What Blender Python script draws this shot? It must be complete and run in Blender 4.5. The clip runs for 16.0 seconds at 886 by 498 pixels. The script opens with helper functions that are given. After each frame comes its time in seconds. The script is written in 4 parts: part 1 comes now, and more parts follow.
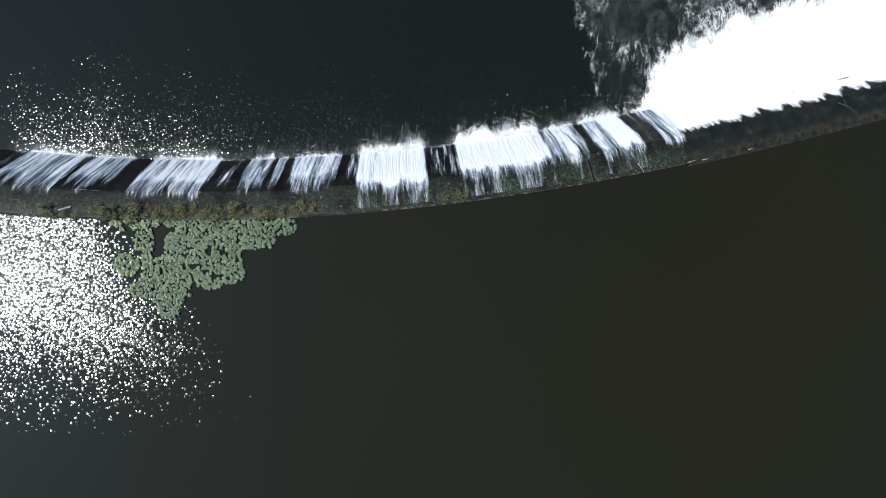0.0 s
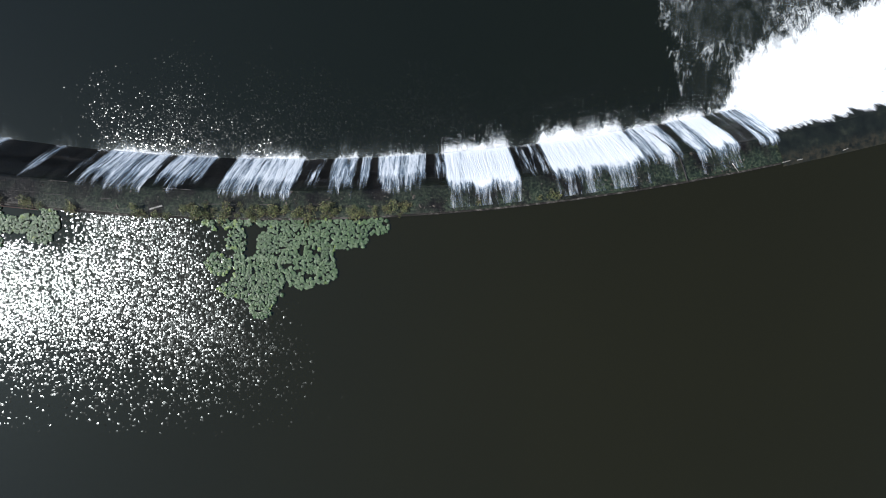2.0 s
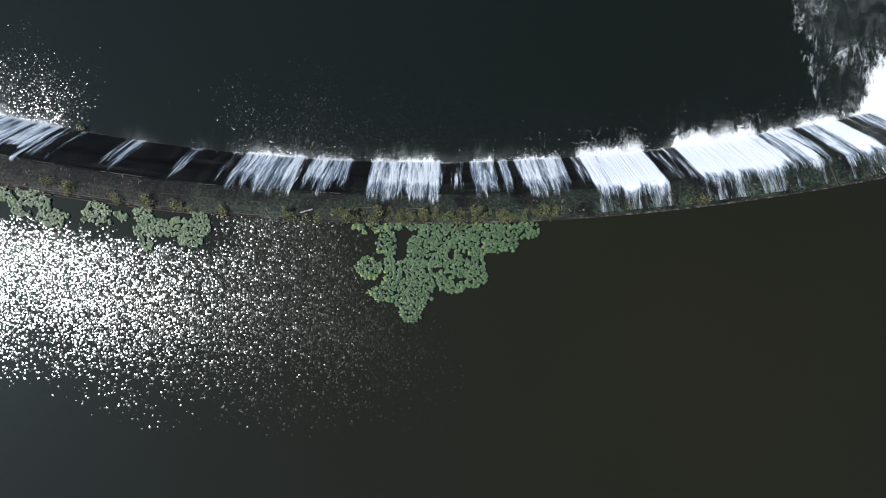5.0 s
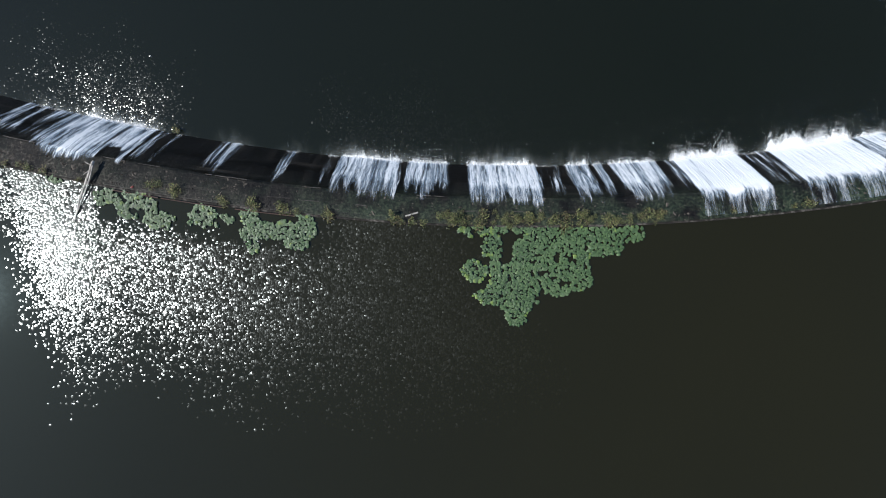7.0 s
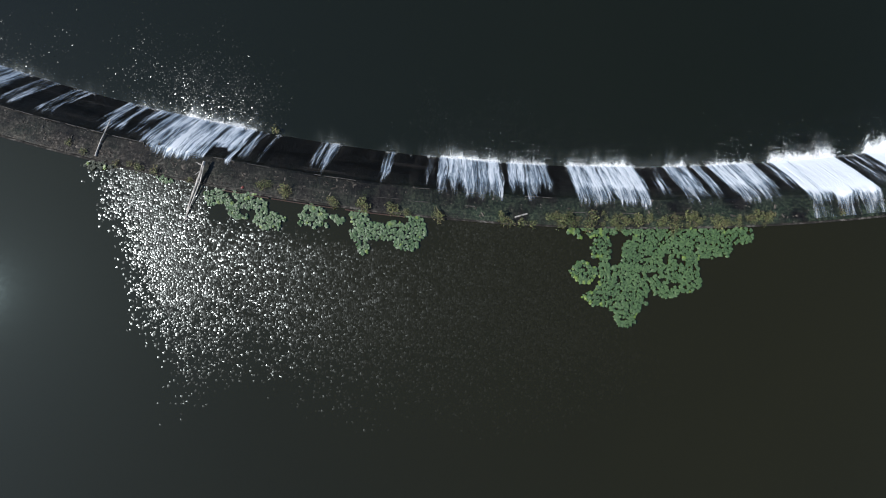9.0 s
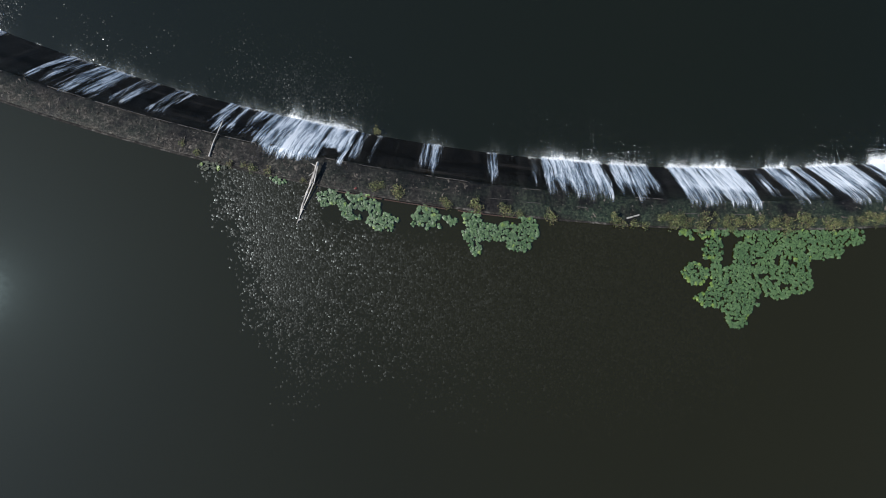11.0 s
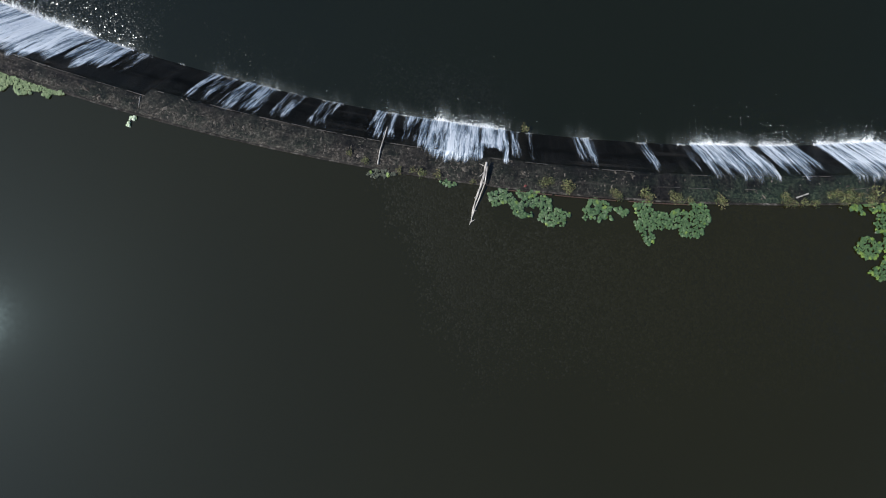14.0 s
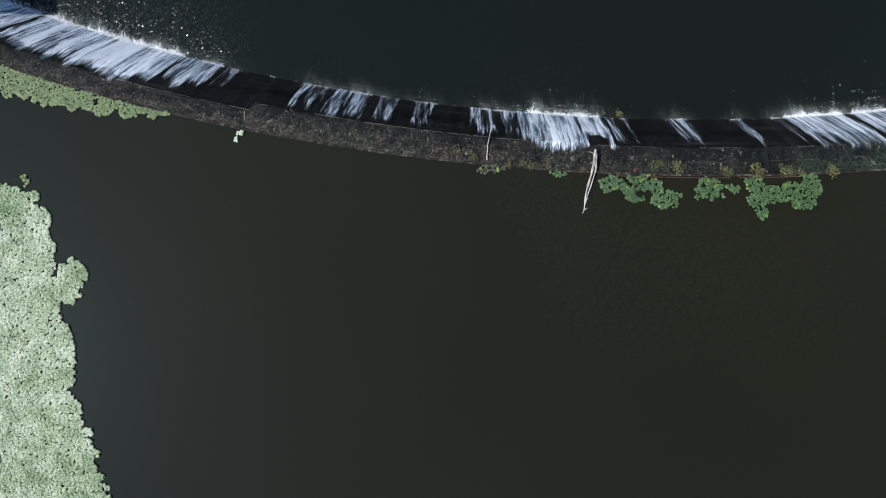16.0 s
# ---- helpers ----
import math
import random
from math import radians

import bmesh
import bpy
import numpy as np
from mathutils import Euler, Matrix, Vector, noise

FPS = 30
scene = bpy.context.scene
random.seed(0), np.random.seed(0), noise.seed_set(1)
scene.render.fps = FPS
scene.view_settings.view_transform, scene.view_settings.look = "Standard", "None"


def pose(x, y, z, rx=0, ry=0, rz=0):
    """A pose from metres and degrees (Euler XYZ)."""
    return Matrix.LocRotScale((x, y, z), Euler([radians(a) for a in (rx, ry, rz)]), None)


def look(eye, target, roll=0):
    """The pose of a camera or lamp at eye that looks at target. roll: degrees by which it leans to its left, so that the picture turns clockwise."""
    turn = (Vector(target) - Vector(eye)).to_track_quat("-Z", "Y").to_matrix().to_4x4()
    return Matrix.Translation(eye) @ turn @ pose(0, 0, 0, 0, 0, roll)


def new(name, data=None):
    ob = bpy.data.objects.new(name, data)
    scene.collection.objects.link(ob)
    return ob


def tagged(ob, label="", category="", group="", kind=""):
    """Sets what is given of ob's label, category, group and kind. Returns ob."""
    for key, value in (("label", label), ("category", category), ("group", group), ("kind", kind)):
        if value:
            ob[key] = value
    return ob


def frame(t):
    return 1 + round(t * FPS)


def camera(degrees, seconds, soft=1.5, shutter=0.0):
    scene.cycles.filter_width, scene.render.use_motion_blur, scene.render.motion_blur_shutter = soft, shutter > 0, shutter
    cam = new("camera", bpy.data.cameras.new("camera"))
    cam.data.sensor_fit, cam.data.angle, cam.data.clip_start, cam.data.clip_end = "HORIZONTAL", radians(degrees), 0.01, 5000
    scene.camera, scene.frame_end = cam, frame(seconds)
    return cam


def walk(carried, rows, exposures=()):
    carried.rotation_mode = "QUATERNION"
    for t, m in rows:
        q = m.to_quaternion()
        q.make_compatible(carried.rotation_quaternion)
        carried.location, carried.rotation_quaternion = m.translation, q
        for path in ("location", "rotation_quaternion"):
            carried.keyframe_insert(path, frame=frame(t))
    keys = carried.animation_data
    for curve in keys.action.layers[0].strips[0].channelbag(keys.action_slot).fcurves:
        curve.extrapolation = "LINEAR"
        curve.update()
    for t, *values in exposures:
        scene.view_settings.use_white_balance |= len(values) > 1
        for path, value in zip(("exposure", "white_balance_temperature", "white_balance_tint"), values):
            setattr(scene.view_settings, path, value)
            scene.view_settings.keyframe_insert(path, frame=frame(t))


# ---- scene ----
cam = camera(73.7, 16.0, soft=1.0)
# The drone flies sideways along the weir, looking straight down: seconds, x, y, z, turn.
PATH = [
    (0.0, 0.000, -0.000, 44.000, 0.00),
    (0.5, -1.689, -0.006, 43.915, 0.04),
    (1.0, -3.402, -0.016, 43.832, 0.08),
    (1.5, -5.136, -0.014, 43.755, 0.10),
    (2.0, -6.895, -0.003, 43.689, 0.12),
    (2.5, -8.686, 0.018, 43.636, 0.13),
    (3.0, -10.508, 0.046, 43.598, 0.12),
    (3.5, -12.354, 0.092, 43.574, 0.15),
    (4.0, -14.206, 0.144, 43.558, 0.20),
    (6.5, -23.753, 0.417, 43.546, 0.23),
    (7.0, -25.723, 0.464, 43.544, 0.33),
    (7.5, -27.714, 0.487, 43.544, 0.39),
    (8.0, -29.717, 0.481, 43.541, 0.42),
    (8.5, -31.740, 0.470, 43.536, 0.45),
    (9.0, -33.777, 0.480, 43.530, 0.51),
    (11.5, -44.174, 0.469, 43.518, 0.59),
    (12.0, -46.324, 0.479, 43.512, 0.21),
    (12.5, -48.472, 0.494, 43.504, -0.40),
    (13.0, -50.590, 0.513, 43.494, -1.25),
    (13.5, -52.697, 0.548, 43.484, -2.21),
    (14.0, -54.815, 0.604, 43.476, -3.25),
    (14.5, -56.923, 0.662, 43.468, -4.39),
    (15.0, -59.028, 0.733, 43.460, -5.56),
    (15.5, -61.156, 0.882, 43.451, -6.65),
    (16.0, -63.302, 1.070, 43.443, -7.68),
]
walk(cam, [(t, pose(x, y, z, -0.15, -0.51, turn)) for t, x, y, z, turn in PATH])

# ---- light: clear midday sky, sun at 51 degrees over the upstream end ----
TO_SUN = Vector((-0.840, -0.084, 1.0)).normalized()
world = bpy.data.worlds.new("sky")
world.use_nodes = True
scene.world = world
sky = world.node_tree.nodes.new("ShaderNodeTexSky")
sky.sky_type = "NISHITA"
sky.sun_disc = False
sky.dust_density = 0.6
sky.ozone_density = 6.0
sky.sun_elevation = math.asin(TO_SUN.z)
sky.sun_rotation = math.atan2(TO_SUN.x, TO_SUN.y)
back = world.node_tree.nodes["Background"]
back.inputs["Strength"].default_value = 0.094
world.node_tree.links.new(sky.outputs["Color"], back.inputs["Color"])
sun_data = bpy.data.lights.new("sun", "SUN")
sun_data.energy = 4.8
sun_data.angle = radians(0.53)
sun_data.color = (1.0, 0.98, 0.95)
sun = new("sun", sun_data)
sun.matrix_world = look(TO_SUN * 300, (0, 0, 0))
scene.view_settings.exposure = 0.4

LEVEL_UP, LEVEL_DOWN = 0.0, -5.2
rng = np.random.default_rng(7)


# ---- materials ----
class Nodes:
    """Short hand for one node material."""

    def __init__(self, name):
        self.mat = bpy.data.materials.new(name)
        self.mat.use_nodes = True
        self.tree = self.mat.node_tree
        self.shader = self.tree.nodes["Principled BSDF"]
        self.end = self.tree.nodes["Material Output"]

    def put(self, kind, **values):
        node = self.tree.nodes.new(kind)
        for key, value in values.items():
            socket = node.inputs.get(key.replace("_", " "))
            if socket is None:
                raise KeyError(key)
            if hasattr(value, "links"):
                self.tree.links.new(value, socket)
            else:
                socket.default_value = value
        return node

    def link(self, a, b):
        self.tree.links.new(a, b)

    def math(self, op, a, b=0.0, clamp=False):
        node = self.tree.nodes.new("ShaderNodeMath")
        node.operation, node.use_clamp = op, clamp
        for i, value in enumerate((a, b)):
            if hasattr(value, "links"):
                self.tree.links.new(value, node.inputs[i])
            else:
                node.inputs[i].default_value = value
        return node.outputs[0]

    def place(self, uv=False, scale=(1, 1, 1), rot=(0, 0, 0)):
        src = self.tree.nodes.new("ShaderNodeTexCoord").outputs["UV"] if uv else self.tree.nodes.new("ShaderNodeNewGeometry").outputs["Position"]
        node = self.tree.nodes.new("ShaderNodeMapping")
        self.tree.links.new(src, node.inputs["Vector"])
        node.inputs["Scale"].default_value = scale
        node.inputs["Rotation"].default_value = rot
        return node.outputs[0]

    def noise(self, scale, detail=3.0, rough=0.55, at=None, twist=0.0):
        node = self.put("ShaderNodeTexNoise", Scale=scale, Detail=detail, Roughness=rough, Distortion=twist)
        self.link(at if at is not None else self.place(), node.inputs["Vector"])
        return node.outputs["Fac"]

    def ramp(self, fac, stops):
        node = self.tree.nodes.new("ShaderNodeValToRGB")
        while len(node.color_ramp.elements) < len(stops):
            node.color_ramp.elements.new(0.5)
        for el, (at, colour) in zip(node.color_ramp.elements, stops):
            el.position = at
            el.color = (*colour, 1) if len(colour) == 3 else colour
        self.link(fac, node.inputs["Fac"])
        return node.outputs["Color"]

    def step(self, fac, low, high):
        node = self.put("ShaderNodeMapRange", Value=fac)
        node.interpolation_type = "SMOOTHSTEP"
        node.inputs["From Min"].default_value = low
        node.inputs["From Max"].default_value = high
        return node.outputs[0]

    def mix(self, fac, a, b):
        node = self.tree.nodes.new("ShaderNodeMix")
        node.data_type = "RGBA"
        for socket, value in ((node.inputs[0], fac), (node.inputs[6], a), (node.inputs[7], b)):
            if hasattr(value, "links"):
                self.link(value, socket)
            else:
                socket.default_value = (*value, 1) if isinstance(value, tuple) else value
        return node.outputs[2]

    def attr(self, name):
        node = self.tree.nodes.new("ShaderNodeAttribute")
        node.attribute_name = name
        return node.outputs["Fac"]

    def bump(self, height, distance=1.0, strength=1.0):
        node = self.put("ShaderNodeBump", Height=height, Distance=distance, Strength=strength)
        self.link(node.outputs[0], self.shader.inputs["Normal"])
        return node

    def set(self, **values):
        for key, value in values.items():
            socket = self.shader.inputs[key.replace("_", " ")]
            if hasattr(value, "links"):
                self.link(value, socket)
            elif isinstance(value, tuple):
                socket.default_value = (*value, 1)
            else:
                socket.default_value = value
        return self


def water_material(name, dark, pale, gains, size, tint, glint, least):
    n = Nodes(name)
    n.set(Base_Color=n.ramp(n.noise(0.03, 2), [(0.35, dark), (0.7, pale)]), IOR=1.5)
    ripple = n.attr("ripple")
    swell = n.put("ShaderNodeTexNoise", Scale=3.0, Detail=2.0)
    n.link(n.place(), swell.inputs["Vector"])
    bend = n.put("ShaderNodeVectorMath")
    bend.operation = "MULTIPLY_ADD"
    n.link(swell.outputs["Color"], bend.inputs[0])
    bend.inputs[1].default_value = (0.2, 0.2, 0.0)
    n.link(n.place(), bend.inputs[2])
    # small domed wave facets, each with its own slope; where the water is calm none stand up
    cells = n.put("ShaderNodeTexVoronoi", Scale=size)
    cells.voronoi_dimensions = "2D"
    n.link(bend.outputs[0], cells.inputs["Vector"])
    rgb = n.tree.nodes.new("ShaderNodeSeparateColor")
    n.link(cells.outputs["Color"], rgb.inputs[0])
    awake = n.math("LESS_THAN", rgb.outputs[2], n.attr("stir"))
    n.set(Roughness=n.math("ADD", 0.042, n.math("MULTIPLY", awake, glint)), Specular_IOR_Level=0.5, Specular_Tint=n.mix(awake, tint, tuple(0.35 * k + 0.64 for k in tint)))
    size_of = n.math("SQRT", n.math("MULTIPLY", n.math("LOGARITHM", n.math("ADD", n.math("MULTIPLY", rgb.outputs[0], 0.998), 0.001), math.e), -2.0))
    steep = n.math("MULTIPLY", n.math("MINIMUM", n.math("MAXIMUM", ripple, least), 1.3), n.math("MULTIPLY", n.math("MINIMUM", size_of, 1.8), awake))
    heading = n.math("MULTIPLY", rgb.outputs[1], 2 * math.pi)
    dome = n.put("ShaderNodeVectorMath")
    dome.operation = "SUBTRACT"
    n.link(bend.outputs[0], dome.inputs[0])
    n.link(cells.outputs["Position"], dome.inputs[1])
    offset = n.tree.nodes.new("ShaderNodeSeparateXYZ")
    n.link(dome.outputs[0], offset.inputs[0])
    low = n.tree.nodes.new("ShaderNodeSeparateColor")
    n.link(swell.outputs["Color"], low.inputs[0])
    tilt = n.tree.nodes.new("ShaderNodeCombineXYZ")
    for k in (0, 1):
        facet = n.math("MULTIPLY", n.math("SINE" if k else "COSINE", heading), n.math("MULTIPLY", steep, gains[k]))
        facet = n.math("ADD", facet, n.math("MULTIPLY", n.math("MULTIPLY", offset.outputs[k], awake), 0.14 * size))
        calm = n.math("MULTIPLY", n.math("SUBTRACT", low.outputs[k], 0.5), n.math("ADD", 0.012, n.math("MULTIPLY", ripple, 0.03)))
        n.link(n.math("ADD", facet, calm), tilt.inputs[k])
    tilt.inputs[2].default_value = 1.0
    unit = n.put("ShaderNodeVectorMath")
    unit.operation = "NORMALIZE"
    n.link(tilt.outputs[0], unit.inputs[0])
    n.link(unit.outputs[0], n.shader.inputs["Normal"])
    return n.mat


def concrete_material():
    n = Nodes("wet_concrete")
    uv = n.place(uv=True)
    streak = n.noise(1.0, 5, 0.6, n.place(uv=True, scale=(1.6, 0.25, 1)))
    lifts = n.noise(1.0, 4, 0.6, n.place(uv=True, scale=(0.10, 3.2, 1)))
    blotch = n.noise(0.35, 6, 0.65)
    grain = n.noise(5.5, 6, 0.72)
    base = n.ramp(n.math("ADD", n.math("MULTIPLY", grain, 0.45), n.math("MULTIPLY", streak, 0.55)),
                  [(0.38, (0.0018, 0.0018, 0.0020)), (0.5, (0.005, 0.0045, 0.0043)), (0.66, (0.022, 0.0195, 0.017))])
    base = n.mix(n.step(lifts, 0.56, 0.72), base, (0.028, 0.024, 0.021))
    moss = n.math("MULTIPLY", n.step(blotch, 0.36, 0.58), n.math("MULTIPLY", n.attr("shelf"), 0.85))
    base = n.mix(moss, base, n.ramp(grain, [(0.38, (0.006, 0.011, 0.008)), (0.50, (0.020, 0.032, 0.021)), (0.64, (0.066, 0.082, 0.048))]))
    dry = n.math("MULTIPLY", n.attr("dry"), n.step(n.noise(1.3, 5, 0.65), 0.36, 0.7))
    base = n.mix(n.math("MULTIPLY", dry, 0.75), base, n.ramp(grain, [(0.38, (0.009, 0.008, 0.0065)), (0.47, (0.042, 0.037, 0.030)), (0.57, (0.105, 0.092, 0.077)), (0.67, (0.27, 0.25, 0.22))]))
    base = n.mix(n.math("MULTIPLY", n.step(n.noise(4.0, 6, 0.75), 0.55, 0.62), 0.55), base, (0.009, 0.009, 0.007))
    n.set(Base_Color=base, Roughness=n.math("ADD", 0.45, n.math("MULTIPLY", dry, 0.4)), Specular_IOR_Level=0.18)
    n.bump(n.math("ADD", grain, n.math("MULTIPLY", streak, 0.6)), 0.06, 0.7)
    return n.mat


def coping_material():
    n = Nodes("coping_stone")
    grain = n.noise(14, 5, 0.7)
    n.set(Base_Color=n.ramp(n.noise(2.2, 6, 0.7), [(0.36, (0.008, 0.0075, 0.007)), (0.53, (0.028, 0.025, 0.022)), (0.72, (0.15, 0.138, 0.122))]), Roughness=0.8, Specular_IOR_Level=0.12)
    n.bump(grain, 0.03, 0.8)
    return n.mat


def fall_material(name, through_it):
    """White broken water in long streaks; between the streaks the wet face, or dark water, shows."""
    n = Nodes(name)
    flow = n.attr("flow")
    wander = n.put("ShaderNodeTexNoise", Scale=1.0, Detail=3.0, Roughness=0.6)
    n.link(n.place(uv=True, scale=(0.7, 0.4, 1)), wander.inputs["Vector"])
    shift = n.put("ShaderNodeVectorMath")
    shift.operation = "MULTIPLY_ADD"
    n.link(wander.outputs["Color"], shift.inputs[0])
    shift.inputs[1].default_value = (0.45, 0.0, 0.0)
    n.link(n.place(uv=True), shift.inputs[2])

    def streak(across_it, along_it, detail, rough, twist=0.0):
        node = n.tree.nodes.new("ShaderNodeMapping")
        n.link(shift.outputs[0], node.inputs["Vector"])
        node.inputs["Scale"].default_value = (across_it, along_it, 1)
        return n.noise(1.0, detail, rough, node.outputs[0], twist)

    wide = streak(0.75, 0.05, 2, 0.5, 0.3)
    a = streak(1.7, 0.20, 4, 0.6, 0.4)
    b = streak(5.0, 0.50, 5, 0.65, 0.8)
    c = streak(9.0, 5.0, 4, 0.7, 1.2)
    thread = streak(24.0, 0.9, 3, 0.6, 0.5)
    gate = n.math("MINIMUM", n.math("MULTIPLY", flow, 2.5), 1.0)
    soft = n.math("SUBTRACT", n.math("ADD", n.math("MULTIPLY", a, 1.6), n.math("MULTIPLY", b, 1.0)), 1.3)
    uneven = n.math("MULTIPLY", n.math("SUBTRACT", wide, 0.5), 1.1)
    froth = n.math("ADD", n.math("MULTIPLY", b, 0.38), n.math("ADD", n.math("MULTIPLY", c, 0.29), n.math("MULTIPLY", thread, 0.33)))
    full = n.math("ADD", flow, n.math("MULTIPLY", uneven, gate))
    veil = n.step(n.math("ADD", full, n.math("MULTIPLY", n.math("MULTIPLY", soft, gate), 1.5)), 0.24, 0.80)
    fine = n.step(n.math("ADD", n.math("ADD", froth, n.math("MULTIPLY", soft, 0.22)), n.math("MULTIPLY", n.math("SUBTRACT", n.math("MAXIMUM", full, 0.76), 0.90), 0.55)), 0.38, 0.58)
    white = n.mix(n.math("MAXIMUM", fine, n.step(full, 0.85, 1.15)), (0.40, 0.52, 0.64), (0.90, 0.93, 0.96))
    dense = n.math("MULTIPLY", n.step(full, 0.8, 1.2), 0.22)
    cover = n.math("MULTIPLY", veil, n.math("MINIMUM", n.math("ADD", n.math("ADD", 0.40, dense), n.math("MULTIPLY", fine, 0.57)), 0.98))
    n.bump(n.math("ADD", b, n.math("MULTIPLY", a, 1.4)), 0.08 if through_it else 0.04, 0.6 if through_it else 0.3)
    if through_it:
        n.set(Base_Color=white, Roughness=0.55, Alpha=n.math("MULTIPLY", cover, n.math("ADD", 0.32, n.math("MULTIPLY", n.attr("body"), 0.66))))
    else:
        moss = n.ramp(n.noise(1.1, 6, 0.7), [(0.38, (0.003, 0.005, 0.0045)), (0.55, (0.007, 0.010, 0.008)), (0.72, (0.022, 0.025, 0.017))])
        down = n.tree.nodes.new("ShaderNodeSeparateXYZ")
        n.link(n.place(uv=True), down.inputs[0])
        crown = n.math("MULTIPLY", n.step(n.math("ADD", down.outputs[1], n.math("MULTIPLY", a, 0.9)), 1.5, 0.7), n.step(n.noise(2.3, 5, 0.7), 0.35, 0.65))
        moss = n.mix(crown, moss, (0.027, 0.024, 0.016))
        n.set(Base_Color=n.mix(cover, moss, (0.86, 0.88, 0.9)), Roughness=0.65, Specular_IOR_Level=0.2)
    return n.mat


def foam_material():
    """Churned foam: solid in the boil, torn into threads and curls that trail downstream, over pale aerated water."""
    n = Nodes("river_foam")
    cover, mist = n.attr("cover"), n.attr("mist")
    drawn = n.place(scale=(1.0, 0.45, 1.0), rot=(0, 0, radians(-12)))
    swirl = n.noise(0.55, 5, 0.6, drawn, twist=1.1)
    curl = n.noise(2.4, 6, 0.72, drawn, twist=0.8)
    fine = n.noise(6.5, 4, 0.7, twist=0.6)
    thread = n.step(n.math("ABSOLUTE", n.math("SUBTRACT", n.noise(1.3, 5, 0.7, drawn, twist=0.9), 0.5)), 0.05, 0.0)
    s = n.math("ADD", n.math("ADD", n.math("MULTIPLY", swirl, 0.9), n.math("MULTIPLY", curl, 0.6)), n.math("MULTIPLY", fine, 0.36))
    s = n.math("ADD", n.math("ADD", cover, n.math("SUBTRACT", s, 0.98)), n.math("MULTIPLY", thread, 0.20))
    clot = n.math("MULTIPLY", n.step(s, 0.32, 1.0), n.step(cover, 0.02, 0.25))
    cloud = n.math("ADD", 0.2, n.math("MULTIPLY", n.step(swirl, 0.36, 0.68), 1.3))
    haze = n.math("MULTIPLY", n.math("MULTIPLY", mist, cloud), n.math("ADD", 0.35, n.math("ADD", n.math("MULTIPLY", n.step(curl, 0.38, 0.66), 0.8), n.math("MULTIPLY", n.step(fine, 0.38, 0.66), 0.6))))
    n.set(Base_Color=n.ramp(s, [(0.3, (0.50, 0.56, 0.55)), (0.9, (0.86, 0.88, 0.89))]), Roughness=0.7, Alpha=n.math("MAXIMUM", haze, clot))
    n.bump(n.math("ADD", swirl, n.math("MULTIPLY", fine, 0.5)), 0.25, 0.6)
    return n.mat


def leaf_material(name, dark, mid, light, rough=0.48, single=0.5, patchy=0.6):
    n = Nodes(name)
    island = n.tree.nodes.new("ShaderNodeNewGeometry").outputs["Random Per Island"]
    patch = n.math("ADD", n.math("MULTIPLY", n.noise(0.55, 4, 0.6), 0.6), n.math("MULTIPLY", n.noise(0.14, 3, 0.6), 0.4))
    mixed = n.math("ADD", n.math("MULTIPLY", n.math("SUBTRACT", island, 0.5), single), n.math("ADD", 0.55, n.math("MULTIPLY", n.math("SUBTRACT", patch, 0.5), patchy)))
    n.set(Base_Color=n.ramp(mixed, [(0.2, dark), (0.52, mid), (0.9, light)]), Roughness=rough,
          Specular_IOR_Level=0.3 if rough > 0.53 else 0.52)
    return n.mat


def plain_material(name, low, high, scale, rough, relief=0.02, stretch=(1, 1, 1)):
    n = Nodes(name)
    grain = n.noise(1.0, 6, 0.7, n.place(scale=tuple(scale * k for k in stretch)))
    n.set(Base_Color=n.ramp(grain, [(0.3, low), (0.7, high)]), Roughness=rough)
    n.bump(grain, relief, 0.8)
    return n.mat


RIVER_UP = water_material("reservoir_water", (0.0096, 0.0085, 0.0017), (0.0112, 0.0099, 0.0021), (0.074, 0.048), 7.0, (0.64, 0.92, 1.0), 0.170, 0.45)
RIVER_DOWN = water_material("tailwater", (0.0047, 0.0056, 0.0018), (0.0055, 0.0064, 0.0023), (0.105, 0.085), 9.0, (0.84, 0.96, 0.95), 0.13, 0.8)
CONCRETE = concrete_material()
COPING = coping_material()
LIP = plain_material("pale_lip_concrete", (0.006, 0.0055, 0.005), (0.075, 0.068, 0.06), 5, 0.8, 0.02)
FALL = fall_material("white_water", True)
SPILL = fall_material("spilling_water", False)
FOAM = foam_material()
SPRAY = plain_material("spray", (0.78, 0.8, 0.82), (0.88, 0.9, 0.92), 6, 0.6, 0.0)
SPRAY.node_tree.nodes["Principled BSDF"].inputs["Alpha"].default_value = 0.32
DROPS = plain_material("water_drops", (0.70, 0.73, 0.75), (0.86, 0.88, 0.9), 6, 0.4, 0.0)
HYACINTH = leaf_material("hyacinth_leaf", (0.009, 0.021, 0.007), (0.039, 0.083, 0.029), (0.092, 0.145, 0.056))
# Sun sheen on the wide field is put into this base colour, gloss lowered.
HYACINTH_PALE_SHEEN = leaf_material("pale_sheen_hyacinth_leaf", (0.085, 0.155, 0.06), (0.265, 0.35, 0.195), (0.58, 0.63, 0.51), 0.55, 0.5, 1.9)
HYACINTH_DRY = leaf_material("yellow_hyacinth_leaf", (0.03, 0.06, 0.012), (0.085, 0.145, 0.026), (0.17, 0.225, 0.05))
HYACINTH_GREY = leaf_material("withered_hyacinth_leaf", (0.012, 0.014, 0.010), (0.032, 0.038, 0.026), (0.08, 0.088, 0.064), 0.7)
HYACINTH_OLIVE = leaf_material("olive_hyacinth_leaf", (0.040, 0.070, 0.024), (0.115, 0.170, 0.072), (0.27, 0.33, 0.17), 0.58)
WEED = leaf_material("weed_leaf", (0.014, 0.022, 0.007), (0.058, 0.073, 0.024), (0.19, 0.195, 0.075), 0.6)
